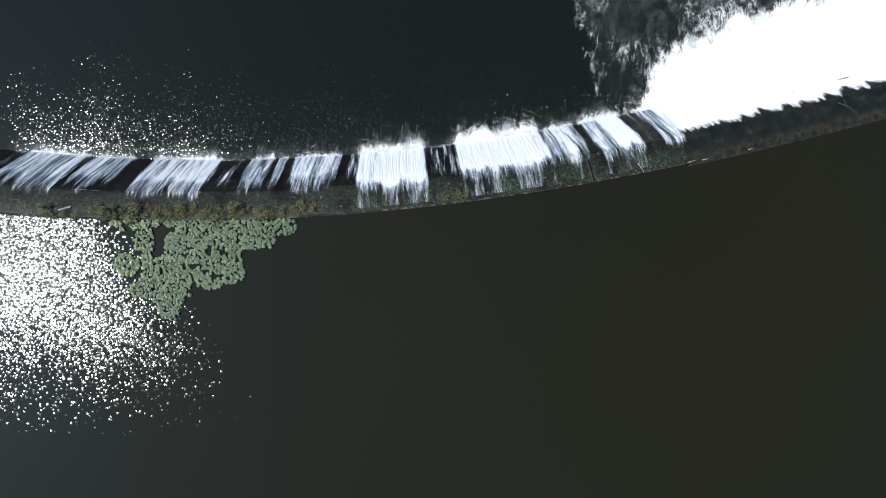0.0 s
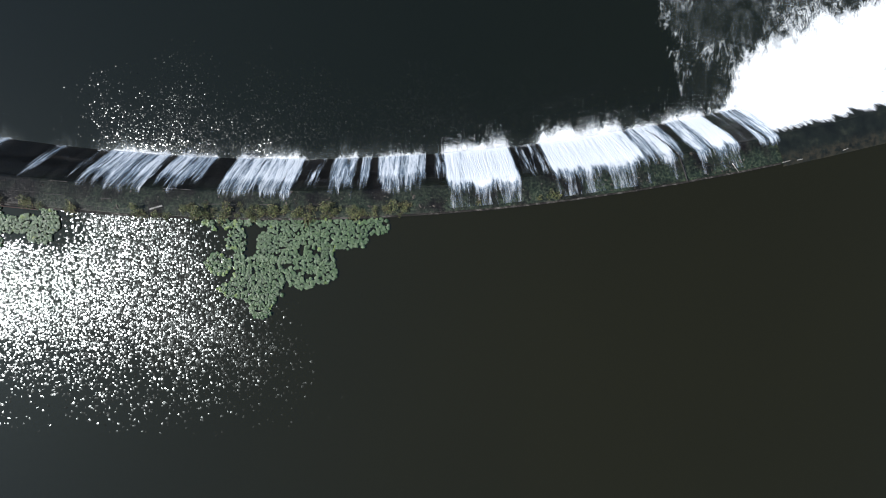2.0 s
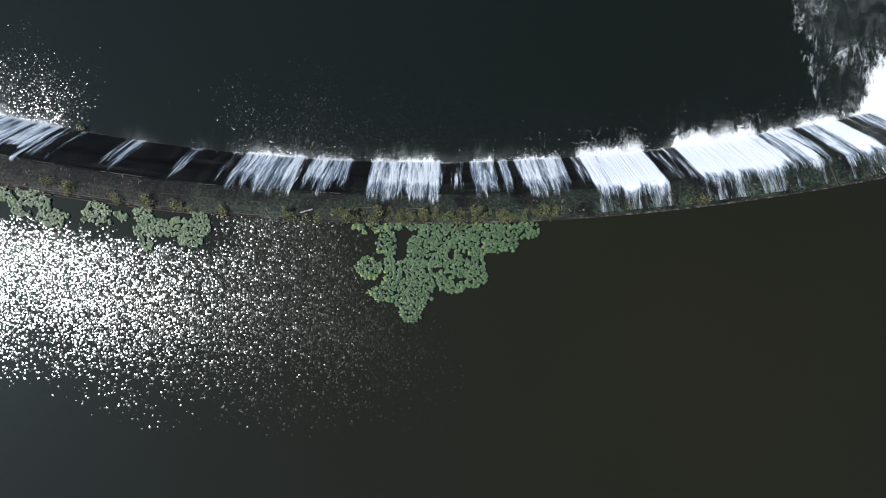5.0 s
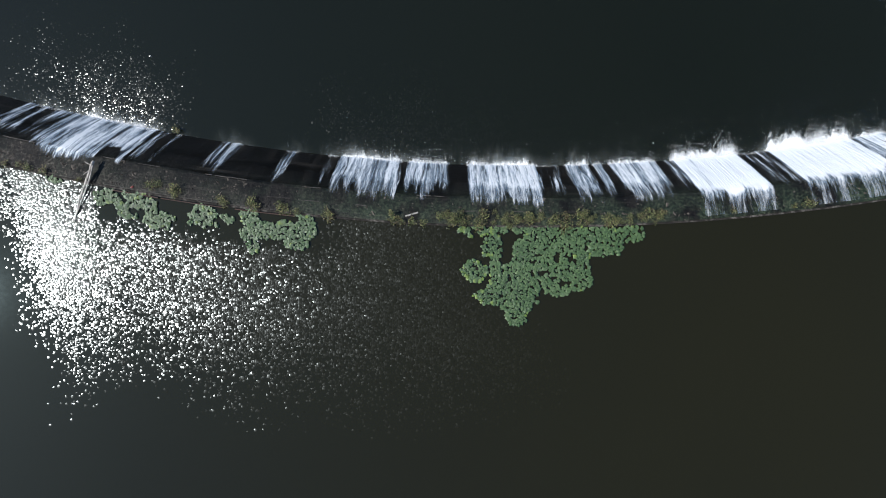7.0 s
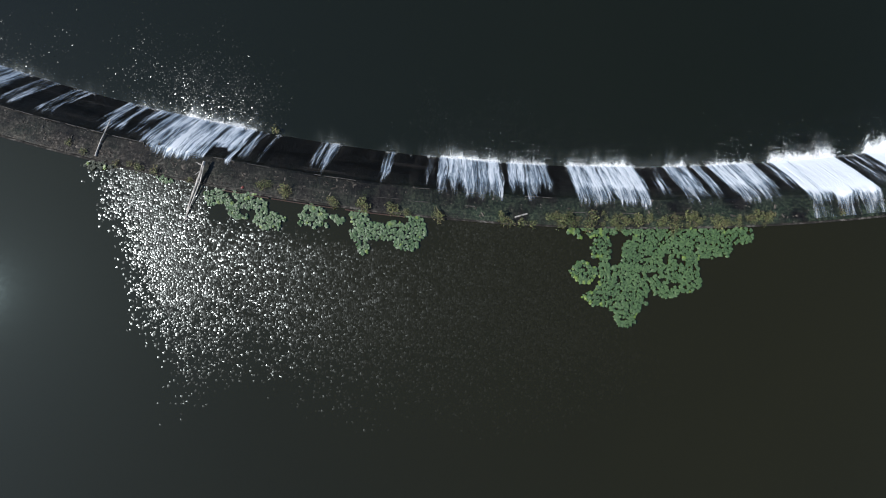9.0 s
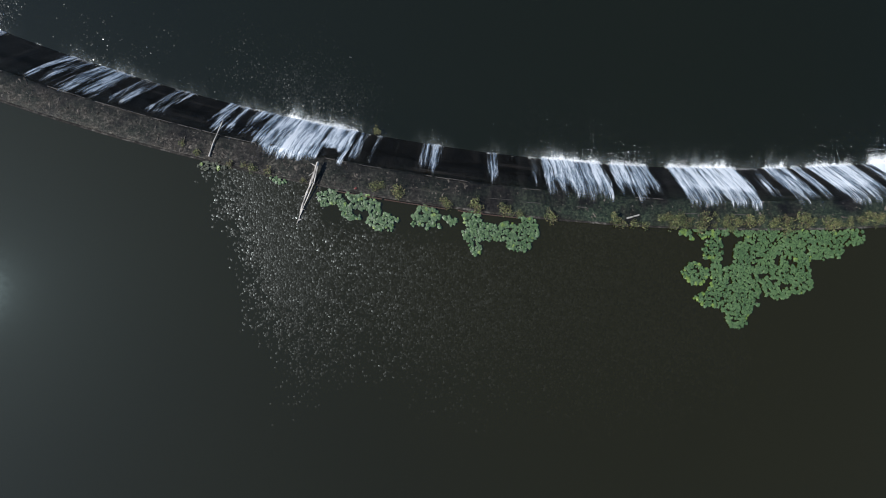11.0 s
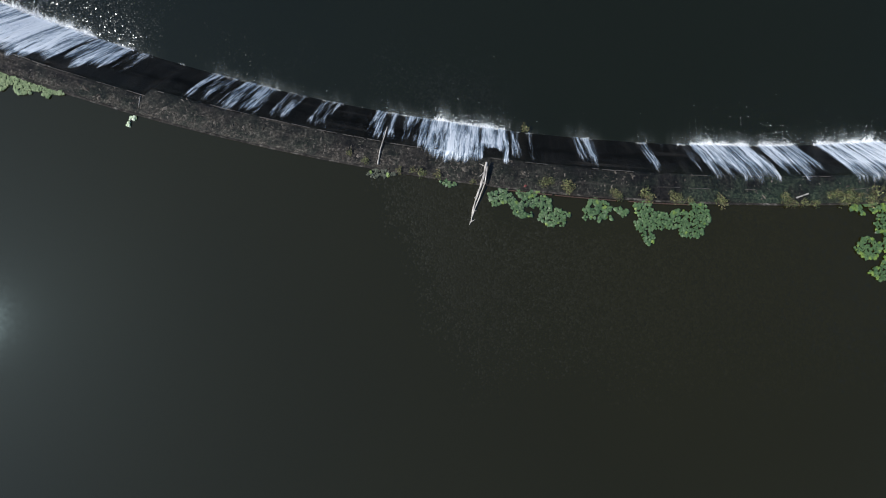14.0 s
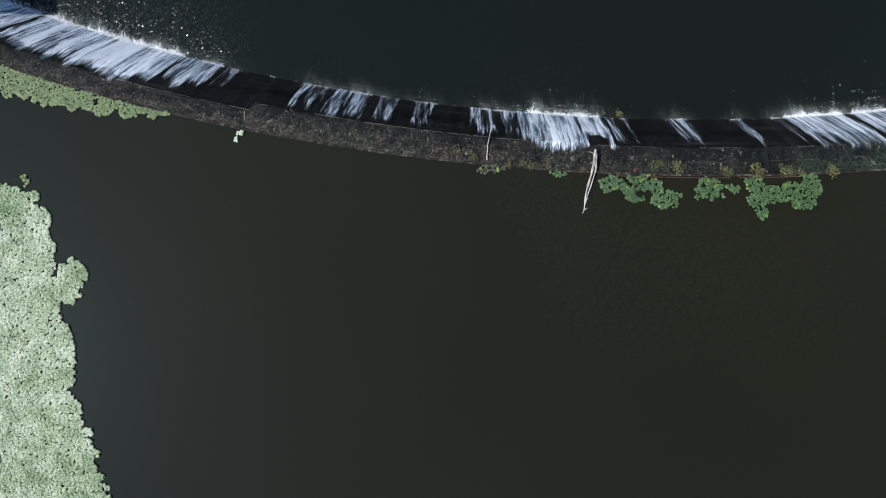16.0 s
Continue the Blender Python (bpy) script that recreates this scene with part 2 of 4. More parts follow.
WEED_DRY = leaf_material("dry_weed_leaf", (0.026, 0.02, 0.01), (0.068, 0.056, 0.027), (0.14, 0.118, 0.058), 0.7)
RUBBLE = leaf_material("rubble", (0.012, 0.010, 0.008), (0.035, 0.03, 0.024), (0.12, 0.105, 0.088), 0.8)
BLEACHED = plain_material("bleached_wood", (0.07, 0.062, 0.052), (0.55, 0.51, 0.46), 6, 0.8, 0.03, (1, 0.3, 1))
DARK_WOOD = plain_material("wet_wood", (0.006, 0.0055, 0.0045), (0.026, 0.022, 0.018), 7, 0.7, 0.03)
PLANK = plain_material("grey_plank", (0.12, 0.115, 0.105), (0.30, 0.285, 0.265), 9, 0.75, 0.01, (0.2, 1, 1))
RUST = plain_material("rusty_iron", (0.014, 0.008, 0.006), (0.055, 0.024, 0.016), 8, 0.8, 0.01)
RED = plain_material("faded_red_plastic", (0.09, 0.018, 0.015), (0.17, 0.032, 0.026), 12, 0.5, 0.005)


# ---- building helpers ----
def grid_mesh(name, xs, ys, zs, mats, attrs=None, uv=None, smooth=True):
    """A sheet from 2D arrays of coordinates."""
    r, c = xs.shape
    verts = np.stack([xs, ys, zs], -1).reshape(-1, 3)
    idx = np.arange(r * c).reshape(r, c)
    faces = np.stack([idx[:-1, :-1], idx[:-1, 1:], idx[1:, 1:], idx[1:, :-1]], -1).reshape(-1, 4)
    me = bpy.data.meshes.new(name)
    me.from_pydata(verts.tolist(), [], faces.tolist())
    for m in mats:
        me.materials.append(m)
    for key, value in (attrs or {}).items():
        a = me.attributes.new(key, "FLOAT", "POINT")
        a.data.foreach_set("value", np.ascontiguousarray(value, dtype=np.float32).ravel())
    if uv is not None:
        layer = me.uv_layers.new(name="UVMap")
        loops = np.zeros(len(me.loops), dtype=np.int32)
        me.loops.foreach_get("vertex_index", loops)
        flat = np.stack([uv[0].ravel(), uv[1].ravel()], -1)
        layer.data.foreach_set("uv", flat[loops].astype(np.float32).ravel())
    if smooth:
        me.polygons.foreach_set("use_smooth", np.ones(len(me.polygons), dtype=bool))
    me.update()
    return me


def soup(name, verts, faces, mats, which=None, smooth=False):
    me = bpy.data.meshes.new(name)
    me.from_pydata(np.asarray(verts).tolist(), [], np.asarray(faces).tolist())
    for m in mats:
        me.materials.append(m)
    if which is not None:
        me.polygons.foreach_set("material_index", np.asarray(which, dtype=np.int32))
    if smooth:
        me.polygons.foreach_set("use_smooth", np.ones(len(me.polygons), dtype=bool))
    me.update()
    return me


def part(name, data, parent, label=""):
    """One mesh object under a thing; data is a mesh, or a bmesh with its material."""
    ob = new(name, data)
    ob.parent = parent
    return tagged(ob, label)


def wave(x, seed=0.0, scale=1.0):
    """Smooth 1D noise of about -1 to 1."""
    return np.array([noise.noise(Vector((float(v) * scale, seed, 0.37))) for v in np.ravel(x)]).reshape(np.shape(x))


def wave2(x, y, seed=0.0, scale=1.0):
    return np.array([noise.noise(Vector((float(a) * scale, float(b) * scale, seed))) for a, b in zip(np.ravel(x), np.ravel(y))]).reshape(np.shape(x))


# ---- the plan of the weir: a long bow ----
def bow(coefs, x, lo, hi):
    x = np.asarray(x, dtype=float)

    def rise(v):
        q, out = (v + 30) / 50, 0.0
        for k in coefs:
            out = out * q + k
        return out
    inner = np.clip(x, lo, hi)
    slope = (rise(inner + 0.05) - rise(inner - 0.05)) / 0.1
    return rise(inner) + slope * (x - inner)


def crest_y(x):
    return bow((-0.2955, 0.0235, 0.276, 7.3591, -3.1375, 2.3002), x, -96, 35)


def foot_y(x):
    return bow((-0.2252, 0.1208, 0.3197, 7.6416, -3.3214, 7.571), x, -93, 24)


def across(u):
    """At crest place u: its y, the way downstream (nx, ny), and the width to the foot."""
    u = np.asarray(u, dtype=float)
    y = crest_y(u)
    slope = (crest_y(u + 0.5) - crest_y(u - 0.5))
    ny = 1 / np.sqrt(1 + slope * slope)
    nx = -slope * ny
    d = np.full(u.shape, 5.2)
    for _ in range(12):
        d = d + (foot_y(u + nx * d) - (y + ny * d)) / ny * 0.9
    return y, nx, ny, d


def shelf_width(u):
    u = np.asarray(u, dtype=float)
    return np.where(u < -76.3, 1.65, 2.25)


def weir_z(u, s):
    """Height of the weir's surface s metres downstream of the crest's edge."""
    _, _, _, d = across(u)
    w = shelf_width(u)
    s = np.asarray(s, dtype=float)
    flat = 0.04 - 0.54 * np.clip(s / w, 0, 1) ** 1.35
    f = np.clip((s - w) / np.maximum(d - w, 0.5), 0, 1.2)
    face = -0.62 - 4.5 * f ** 1.12
    return np.where(s < w, flat, face)


def at_weir(u, s, up=0.0):
    y, nx, ny, _ = across(u)
    return float(u + nx * s), float(y + ny * s), float(weir_z(u, s)) + up


def u_of_foot(x):
    u = float(x)
    for _ in range(8):
        y, nx, ny, d = across(u)
        u += (x - (u + nx * d)) * 0.9
    return float(u)


def u_of(x, y):
    """Crest place of a plan point, and its distance downstream."""
    u = float(x)
    for _ in range(8):
        cy, nx, ny, _ = across(u)
        s = (y - cy) * ny + (x - u) * nx
        u += (x - (u + nx * s)) * 0.9
    return float(u), float(s)


COLS = np.concatenate([[-1500, -900, -500, -300, -200, -150, -125, -112], np.arange(-104, 46.1, 0.4), [52, 60, 75, 100, 150, 250, 450, 800, 1500]])

# the falls: foot x from, to, strength, metres from the crest where the water turns white
FALLS = [
    (-98.3, -92.6, 0.86, 2.0), (-92.5, -86.6, 0.91, 2.0), (-86.9, -81.6, 0.97, 2.0), (-81.6, -78.6, 0.72, 2.7), (-78.3, -77.1, 0.34, 2.5),
    (-72.4, -70.0, 0.47, 2.4), (-69.8, -66.9, 0.52, 2.3), (-66.3, -64.7, 0.44, 2.4), (-63.6, -61.7, 0.46, 2.3),
    (-59.2, -54.6, 0.54, 2.3), (-54.8, -48.6, 0.86, 1.75), (-48.5, -47.6, 0.34, 2.4), (-47.1, -46.5, 0.42, 2.5),
    (-43.4, -42.4, 0.40, 2.5), (-42.5, -41.6, 0.62, 1.9), (-38.1, -37.2, 0.62, 2.1), (-36.2, -35.9, 0.30, 2.6),
    (-34.7, -33.8, 0.55, 2.4), (-33.7, -28.6, 0.86, 2.1), (-28.2, -24.7, 0.88, 2.3), (-23.4, -17.6, 0.86, 2.2),
    (-17.7, -15.8, 0.44, 2.1), (-15.4, -13.4, 0.84, 2.1), (-13.1, -12.2, 0.66, 2.2), (-11.8, -7.9, 0.88, 2.4),
    (-7.3, -6.7, 0.42, 2.3), (-6.6, -1.0, 1.12, 1.7), (-0.9, 1.1, 0.52, 2.1), (1.3, 8.4, 1.18, 1.9), (8.4, 11.2, 0.85, 1.9),
    (11.6, 15.1, 1.02, 1.7), (15.2, 16.2, 0.30, 2.0), (16.2, 18.2, 0.60, 1.6),
]


def fall_power(x, soft=0.3):
    """How much water lands at foot place x."""
    x = np.asarray(x, dtype=float)
    out = np.zeros_like(x)
    for a, b, k, _ in FALLS:
        e = np.clip((x - a) / soft + 0.5, 0, 1) * np.clip((b - x) / soft + 0.5, 0, 1)
        out = np.maximum(out, k * e)
    return np.maximum(out, 1.3 * np.clip((x - 17.5) / 1.5, 0, 1))


# ---- the two waters ----
def reservoir():
    offs = np.concatenate([np.arange(0, 24, 0.5), [26, 30, 36, 45, 60, 90, 150, 300, 700, 1600]])
    xs = np.repeat(COLS[None, ::2], len(offs), 0)
    ys = crest_y(xs) + 0.03 - offs[:, None]
    zs = np.full(xs.shape, LEVEL_UP)
    edge = -56.6 - 0.32 * ys + 1.3 * wave2(xs, ys, 3.0, 0.3)
    gust = 1.12 + 0.12 * wave2(xs, ys, 5.5, 0.45)
    low = 6.3 - 2.4 * np.clip((-38 - xs) / 10, 0, 1) + 2.4 * wave2(xs, ys, 8.0, 0.22)
    ripple = np.clip((xs - edge + 1.0) / 9.0, 0, 0.94) * gust
    stir = np.clip(2.8 * ripple, 0, 1) * np.clip((ys + low + 8) / 9, 0, 1) ** 1.6
    # calm water in the lee of the plant mats and of the stranded trunk
    east = -24.8 - 0.46 * ys + 1.0 * wave2(xs, ys, 15.0, 0.3)
    calm = np.clip((xs - east) / np.where(ys > -4, 2.5, 5.5), 0, 1) ** 0.6
    shore = 1.6 - 0.14 * (xs + 48) + 0.7 * wave2(xs, ys, 17.0, 0.5)
    calm = np.maximum(calm, np.clip((ys - shore) / 1.2 + 0.3, 0, 1) * np.clip((xs + 51.2) / 0.8, 0, 1) * np.clip((-32 - xs) / 3, 0, 1))
    stir = stir * (1 - calm)
    me = grid_mesh("reservoir_water", xs[::-1], ys[::-1], zs, [RIVER_UP], {"ripple": ripple[::-1], "stir": stir[::-1]})
    return tagged(new("water_upstream", me), "dark brown still reservoir water, wind-rippled in places", "water", kind="structure")


def tailwater():
    offs = np.concatenate([[-1.2, -0.5], np.arange(0, 22, 0.75), [24, 28, 34, 45, 60, 90, 150, 300, 700, 1600]])
    xs = np.repeat(COLS[None, ::2], len(offs), 0)
    ys = foot_y(xs) + offs[:, None]
    zs = np.full(xs.shape, LEVEL_DOWN)
    off = np.maximum(ys - foot_y(xs), 0)
    power = sum(np.clip(fall_power(xs + k / 3 * (1.5 + 0.6 * off), 1.2) - 0.4, 0, 1) for k in range(-3, 4)) / 7 * 2.7
    power = power * np.where(xs < -76, 3.2, np.where(xs < -45, 1.4, 1.0))
    ripple = power * np.exp(-(off / (4.6 + 2.0 * wave2(xs, ys * 0.3, 13.0, 0.27))) ** 2) * (0.95 + 0.5 * wave2(xs, ys, 1.0, 0.45)) + 0.03
    me = grid_mesh("tailwater", xs, ys, zs, [RIVER_DOWN], {"ripple": np.clip(ripple, 0.02, 2), "stir": np.clip(ripple - 0.05, 0, 1)})
    return tagged(new("water_downstream", me), "dark green-black river water below the weir", "water", kind="structure")


reservoir()
tailwater()


# ---- the weir ----
def weir():
    u = COLS
    y, nx, ny, d = across(u)
    w = shelf_width(u) + 0.05 * wave(u, 4.0, 1.3) + 0.03 * wave(u, 6.0, 5.0)
    rows = [(np.full(u.shape, 0.0), np.full(u.shape, -4.0)), (np.full(u.shape, 0.0), np.full(u.shape, 0.03))]
    for k in (0.12, 0.3, 0.45, 0.6, 0.75, 0.9, 1.0):
        rows.append((w * k, 0.04 - 0.54 * k ** 1.35 + 0.03 * wave2(u, u * 0 + k * 3, 2.0, 0.9)))
    rows.append((w + 0.03, np.full(u.shape, -0.62) + 0.03 * wave(u, 9.0, 2.0)))
    for f in (0.08, 0.2, 0.32, 0.44, 0.46, 0.6, 0.74, 0.88, 1.0, 1.15):
        lip = 0.05 if f == 0.44 else 0.0
        rows.append((w + (d - w) * f + lip, -0.62 - 4.5 * f ** 1.12 + 0.025 * wave2(u, u * 0 + f * 4, 7.0, 0.7)))
    s = np.array([r[0] for r in rows])
    z = np.array([r[1] for r in rows])
    xs, ys = u + nx * s, y + ny * s
    shelf = np.clip(1.35 - s / w, 0, 1) * np.clip((26 - u) / 8, 0, 1) * np.clip((u + 40) / 12 + 0.3, 0.3, 1)
    shelf = np.maximum(shelf, 0.5 * np.clip((u - 7) / 6, 0, 1) * np.ones_like(s))
    me = grid_mesh("weir_body", xs, ys, z, [CONCRETE], {"shelf": shelf, "dry": np.clip(1.15 - s / w, 0, 1) * np.clip((-46 - u) / 16 + 0.35, 0.06, 1) * np.clip((10 - u) / 10, 0, 1)}, (np.repeat(u[None], len(rows), 0), s))
    return tagged(new("weir", me), "long curved concrete weir, dark with wet algae, shelf along its crest", "weir", kind="structure")


WEIR = weir()


def block_mesh(length, width, height, seed):
    r = random.Random(seed)
    bm = bmesh.new()
    bmesh.ops.create_cube(bm, size=1.0)
    bmesh.ops.scale(bm, vec=(length, width, height), verts=bm.verts)
    bmesh.ops.bevel(bm, geom=bm.edges[:], offset=0.02, segments=1, affect="EDGES")
    for v in bm.verts:
        v.co += Vector((r.uniform(-0.012, 0.012), r.uniform(-0.02, 0.02), r.uniform(-0.012, 0.012)))
    me = bpy.data.meshes.new("coping_block")
    bm.to_mesh(me)
    bm.free()
    me.materials.append(COPING)
    return me


def lip():
    """Broken pale lip of the crest shelf, left standing in stretches."""
    kinds = []
    for k in range(5):
        me = block_mesh(0.5 + 0.3 * k, 0.05, 0.10, 40 + k)
        me.materials[0] = LIP
        me.name = "lip_piece"
        kinds.append((0.5 + 0.3 * k, me))
    u = -88.0
    while u < -14.0:
        length, me = kinds[random.randrange(5)]
        if random.random() < (0.8 if u < -56 else (0.45 if u < -25 else 0.15)):
            x, y, z = at_weir(u, float(shelf_width(u)) - 0.05 + random.uniform(-0.025, 0.015))
            _, nx, ny, _ = across(u)
            part("lip_piece", me, WEIR).matrix_basis = pose(x, y, z + 0.0, random.uniform(-10, 10), 0, math.degrees(math.atan2(-nx, ny)) + random.uniform(-1.5, 1.5))
        if -38 < u < -6 and random.random() < 0.4:
            x, y, z = at_weir(u, 1.15 + random.uniform(-0.05, 0.05))
            _, nx, ny, _ = across(u)
            part("lip_piece", me, WEIR).matrix_basis = pose(x, y, z - 0.025, random.uniform(-10, 10), 0, math.degrees(math.atan2(-nx, ny)) + random.uniform(-2, 2))
        u += length * 1.05


def shade_pier():
    """An unseen plain pier past the far end, added to shade the water there."""
    bm = bmesh.new()
    for x0, x1, y0, y1, z0, z1 in ((-106.0, -98.5, 23.6, 46.0, -7.0, 2.7), (-106.15, -98.35, 23.45, 46.15, 2.7, 3.0)):
        made = bmesh.ops.create_cube(bm, size=1.0)["verts"]
        bmesh.ops.scale(bm, vec=(x1 - x0, y1 - y0, z1 - z0), verts=made)
        bmesh.ops.translate(bm, vec=((x0 + x1) / 2, (y0 + y1) / 2, (z0 + z1) / 2), verts=made)
    me = bpy.data.meshes.new("wall_shade_pier")
    bm.to_mesh(me)
    bm.free()
    me.materials.append(COPING)
    tagged(new("wall_shade_pier", me), "plain concrete pier out of view, added to shade the water at the weir's end", "wall", kind="structure")


def coping():
    kinds = [block_mesh(1.6, 0.15, 0.22, k) for k in range(6)]
    u, k = -103.0, 0
    while u < 18.6:
        y, nx, ny, _ = across(u)
        ob = part("coping_block", kinds[random.randrange(6)], WEIR)
        ob.matrix_basis = pose(u + nx * 0.07, float(y) + ny * 0.07, 0.02 + random.uniform(-0.01, 0.01), random.uniform(-2, 2), random.uniform(-0.2, 0.2), math.degrees(math.atan2(-nx, ny)) + random.uniform(-0.25, 0.25))
        u += 1.6 * float(ny)


# ---- the falling water ----
def splash_mesh(a, b, power):
    """Drops and feathers of water thrown out where a fall lands."""
    n = int(620 * (b - a) * power ** 2.0)
    xs = rng.uniform(a, b, 2 * n)
    gust = 0.6 + 0.7 * wave(xs, 12.0, 0.9) + 0.25 * wave(xs, 15.0, 3.0)
    xs = xs[rng.random(2 * n) < gust][:n]
    n = len(xs)
    slope = (foot_y(xs + 0.5) - foot_y(xs - 0.5))
    ny = 1 / np.sqrt(1 + slope * slope)
    nx = -slope * ny
    high = 0.55 + 0.9 * np.clip(wave(xs, 12.0, 0.9) + 0.4, 0, 1)
    out = rng.exponential(0.17, n) * (0.1 + 0.95 * power ** 3.5) * high - 0.12
    base = np.stack([xs + nx * out, foot_y(xs) + ny * out, LEVEL_DOWN + rng.uniform(0, 0.3, n)], -1)
    side = rng.normal(0, 0.3, n)
    way = np.stack([nx + side * ny, ny - side * nx, rng.uniform(0.3, 1.3, n)], -1)
    way /= np.linalg.norm(way, axis=1)[:, None]
    length = rng.exponential(0.045, n) * (0.3 + power ** 2) * high + 0.03
    width = rng.uniform(0.006, 0.016, n)
    p = np.cross(way, rng.normal(size=(n, 3)))
    p /= np.linalg.norm(p, axis=1)[:, None]
    q = np.cross(way, p)
    mid, tip, w = base + way * (length * 0.45)[:, None], base + way * length[:, None], width[:, None]
    verts = np.stack([base, mid + p * w, mid - 0.5 * p * w + 0.87 * q * w, mid - 0.5 * p * w - 0.87 * q * w, tip], 1).reshape(-1, 3)
    tri = np.array([(0, 2, 1), (0, 3, 2), (0, 1, 3), (4, 1, 2), (4, 2, 3), (4, 3, 1)])
    faces = (np.arange(n)[:, None, None] * 5 + tri).reshape(-1, 3)
    # single drops flung further out
    m = int(55 * (b - a) * power ** 3)
    dx = rng.uniform(a, b, m)
    far = rng.exponential(0.75, m)
    slope = foot_y(dx + 0.5) - foot_y(dx - 0.5)
    ny = 1 / np.sqrt(1 + slope * slope)
    c = np.stack([dx - slope * ny * far + rng.normal(0, 0.3, m), foot_y(dx) + ny * far, LEVEL_DOWN + 0.05 + rng.uniform(0, 0.9, m) * np.exp(-far / 3)], -1)
    r = rng.gamma(2.0, 0.0055, m) + 0.004
    ball = np.array([(1, 0, 0), (-1, 0, 0), (0, 1, 0), (0, -1, 0), (0, 0, 1), (0, 0, -1)], dtype=float)
    eight = np.array([(0, 2, 4), (2, 1, 4), (1, 3, 4), (3, 0, 4), (2, 0, 5), (1, 2, 5), (3, 1, 5), (0, 3, 5)])
    drops = (c[:, None] + ball[None] * r[:, None, None]).reshape(-1, 3)
    faces = np.concatenate([faces, len(verts) + (np.arange(m)[:, None, None] * 6 + eight).reshape(-1, 3)])
    which = np.concatenate([np.zeros(6 * n, dtype=int), np.ones(8 * m, dtype=int)])
    return soup("splash", np.concatenate([verts, drops]), faces, [SPRAY, DROPS], which)


def fall(a, b, power, start):
    u0, u1 = u_of_foot(a), u_of_foot(b)
    if -35 < a < -7:
        start -= 0.3
    pad = 0.25
    us = np.arange(u0 - pad, u1 + pad + 0.01, 0.14)
    y, nx, ny, d = across(us)
    fr = np.linspace(0, 1, 26)
    s0 = 0.35 if power > 0.8 else max(start - 1.3, 0.5)
    s = s0 + (d[None] + 0.05 - s0) * fr[:, None]
    ug = np.repeat(us[None], len(fr), 0)
    z = np.stack([weir_z(us, row) for row in s])
    lift = 0.11 + 0.035 * wave2(ug * 2.0, s * 0.4, a * 0.1, 1.0)
    edge = np.clip((ug - u0) / 0.45 + 0.35, 0, 1) * np.clip((u1 - ug) / 0.45 + 0.35, 0, 1)
    ragged = start + (0.6 if a < -80 else 0.4) * wave(us, a, 0.9)[None] + (0.55 if a < -80 else 0.2) * wave(us, a + 5, 2.2)[None] + 0.22 * wave(us, a + 3, 5.0)[None]
    white = np.clip((s - ragged + 0.45) / (0.9 if a < -46 else (1.9 if a < -7 else 1.2)), 0, 1)
    thin = (0.26 if a > -8 else 0.12) * power if power > 0.8 else 0.0
    flow = power * edge * (thin + (1 - thin) * white)
    if a < -51 < b:
        flow = flow - 1.2 * np.exp(-((ug + 50.7) / 0.75) ** 2) * np.clip((3.5 - s) / 0.7, 0, 1)
    wide = "broad" if b - a > 3.5 else ("narrow" if b - a > 1.2 else "thin")
    thing = new("waterfall")
    tagged(thing, wide + " white streaked water sliding down the weir's dark face", "waterfall", "falls of the weir")
    part("water_curtain", grid_mesh("water_curtain", ug + nx * s, y + ny * (s + 0.03), z + lift, [FALL], {"flow": flow, "body": white * np.ones_like(flow)}, (ug, s)), thing)
    tagged(part("splash", splash_mesh(a, b, power), thing, "white spray thrown up at the foot"), kind="stuff")
    return thing


def spillway():
    """The strong flow over the lower, deeper-flooded end of the crest."""
    us = np.concatenate([np.arange(18.7, 46, 0.16), [48, 52, 58, 70, 100]])
    y, nx, ny, d = across(us)
    s = np.concatenate([[-0.35, -0.1, 0.15], np.linspace(0.4, 6.3, 38)])[:, None] * np.ones_like(us)[None]
    ug = np.repeat(us[None], len(s), 0)
    z = np.stack([weir_z(us, np.maximum(row, 0)) for row in s]) + 0.10
    z[:3] = np.array([[-0.03], [0.02], [0.06]]) + 0.0 * z[:3]
    z = z + 0.05 * wave2(ug, s, 2.0, 1.2) * np.clip(s - 0.5, 0, 1)
    ragged = 2.4 + 0.35 * wave(us, 2.0, 0.7)[None] + 0.30 * wave(us, 5.0, 2.2)[None] + 0.22 * wave(us, 8.0, 6.0)[None]
    flow = 1.5 * np.clip((s - ragged + 0.1) / 0.8, 0, 1)
    thing = new("waterfall")
    tagged(thing, "wide dark flow breaking into bright white foam over the flooded crest", "waterfall", "falls of the weir")
    part("water_curtain", grid_mesh("spillway", ug + nx * s, y + ny * s, z, [SPILL], {"flow": flow}, (ug, s)), thing)
    tagged(part("splash", splash_mesh(17.5, 40.0, 1.2), thing, "white spray thrown up at the foot"), kind="stuff")
    return thing


for row in FALLS:
    fall(*row)
spillway()


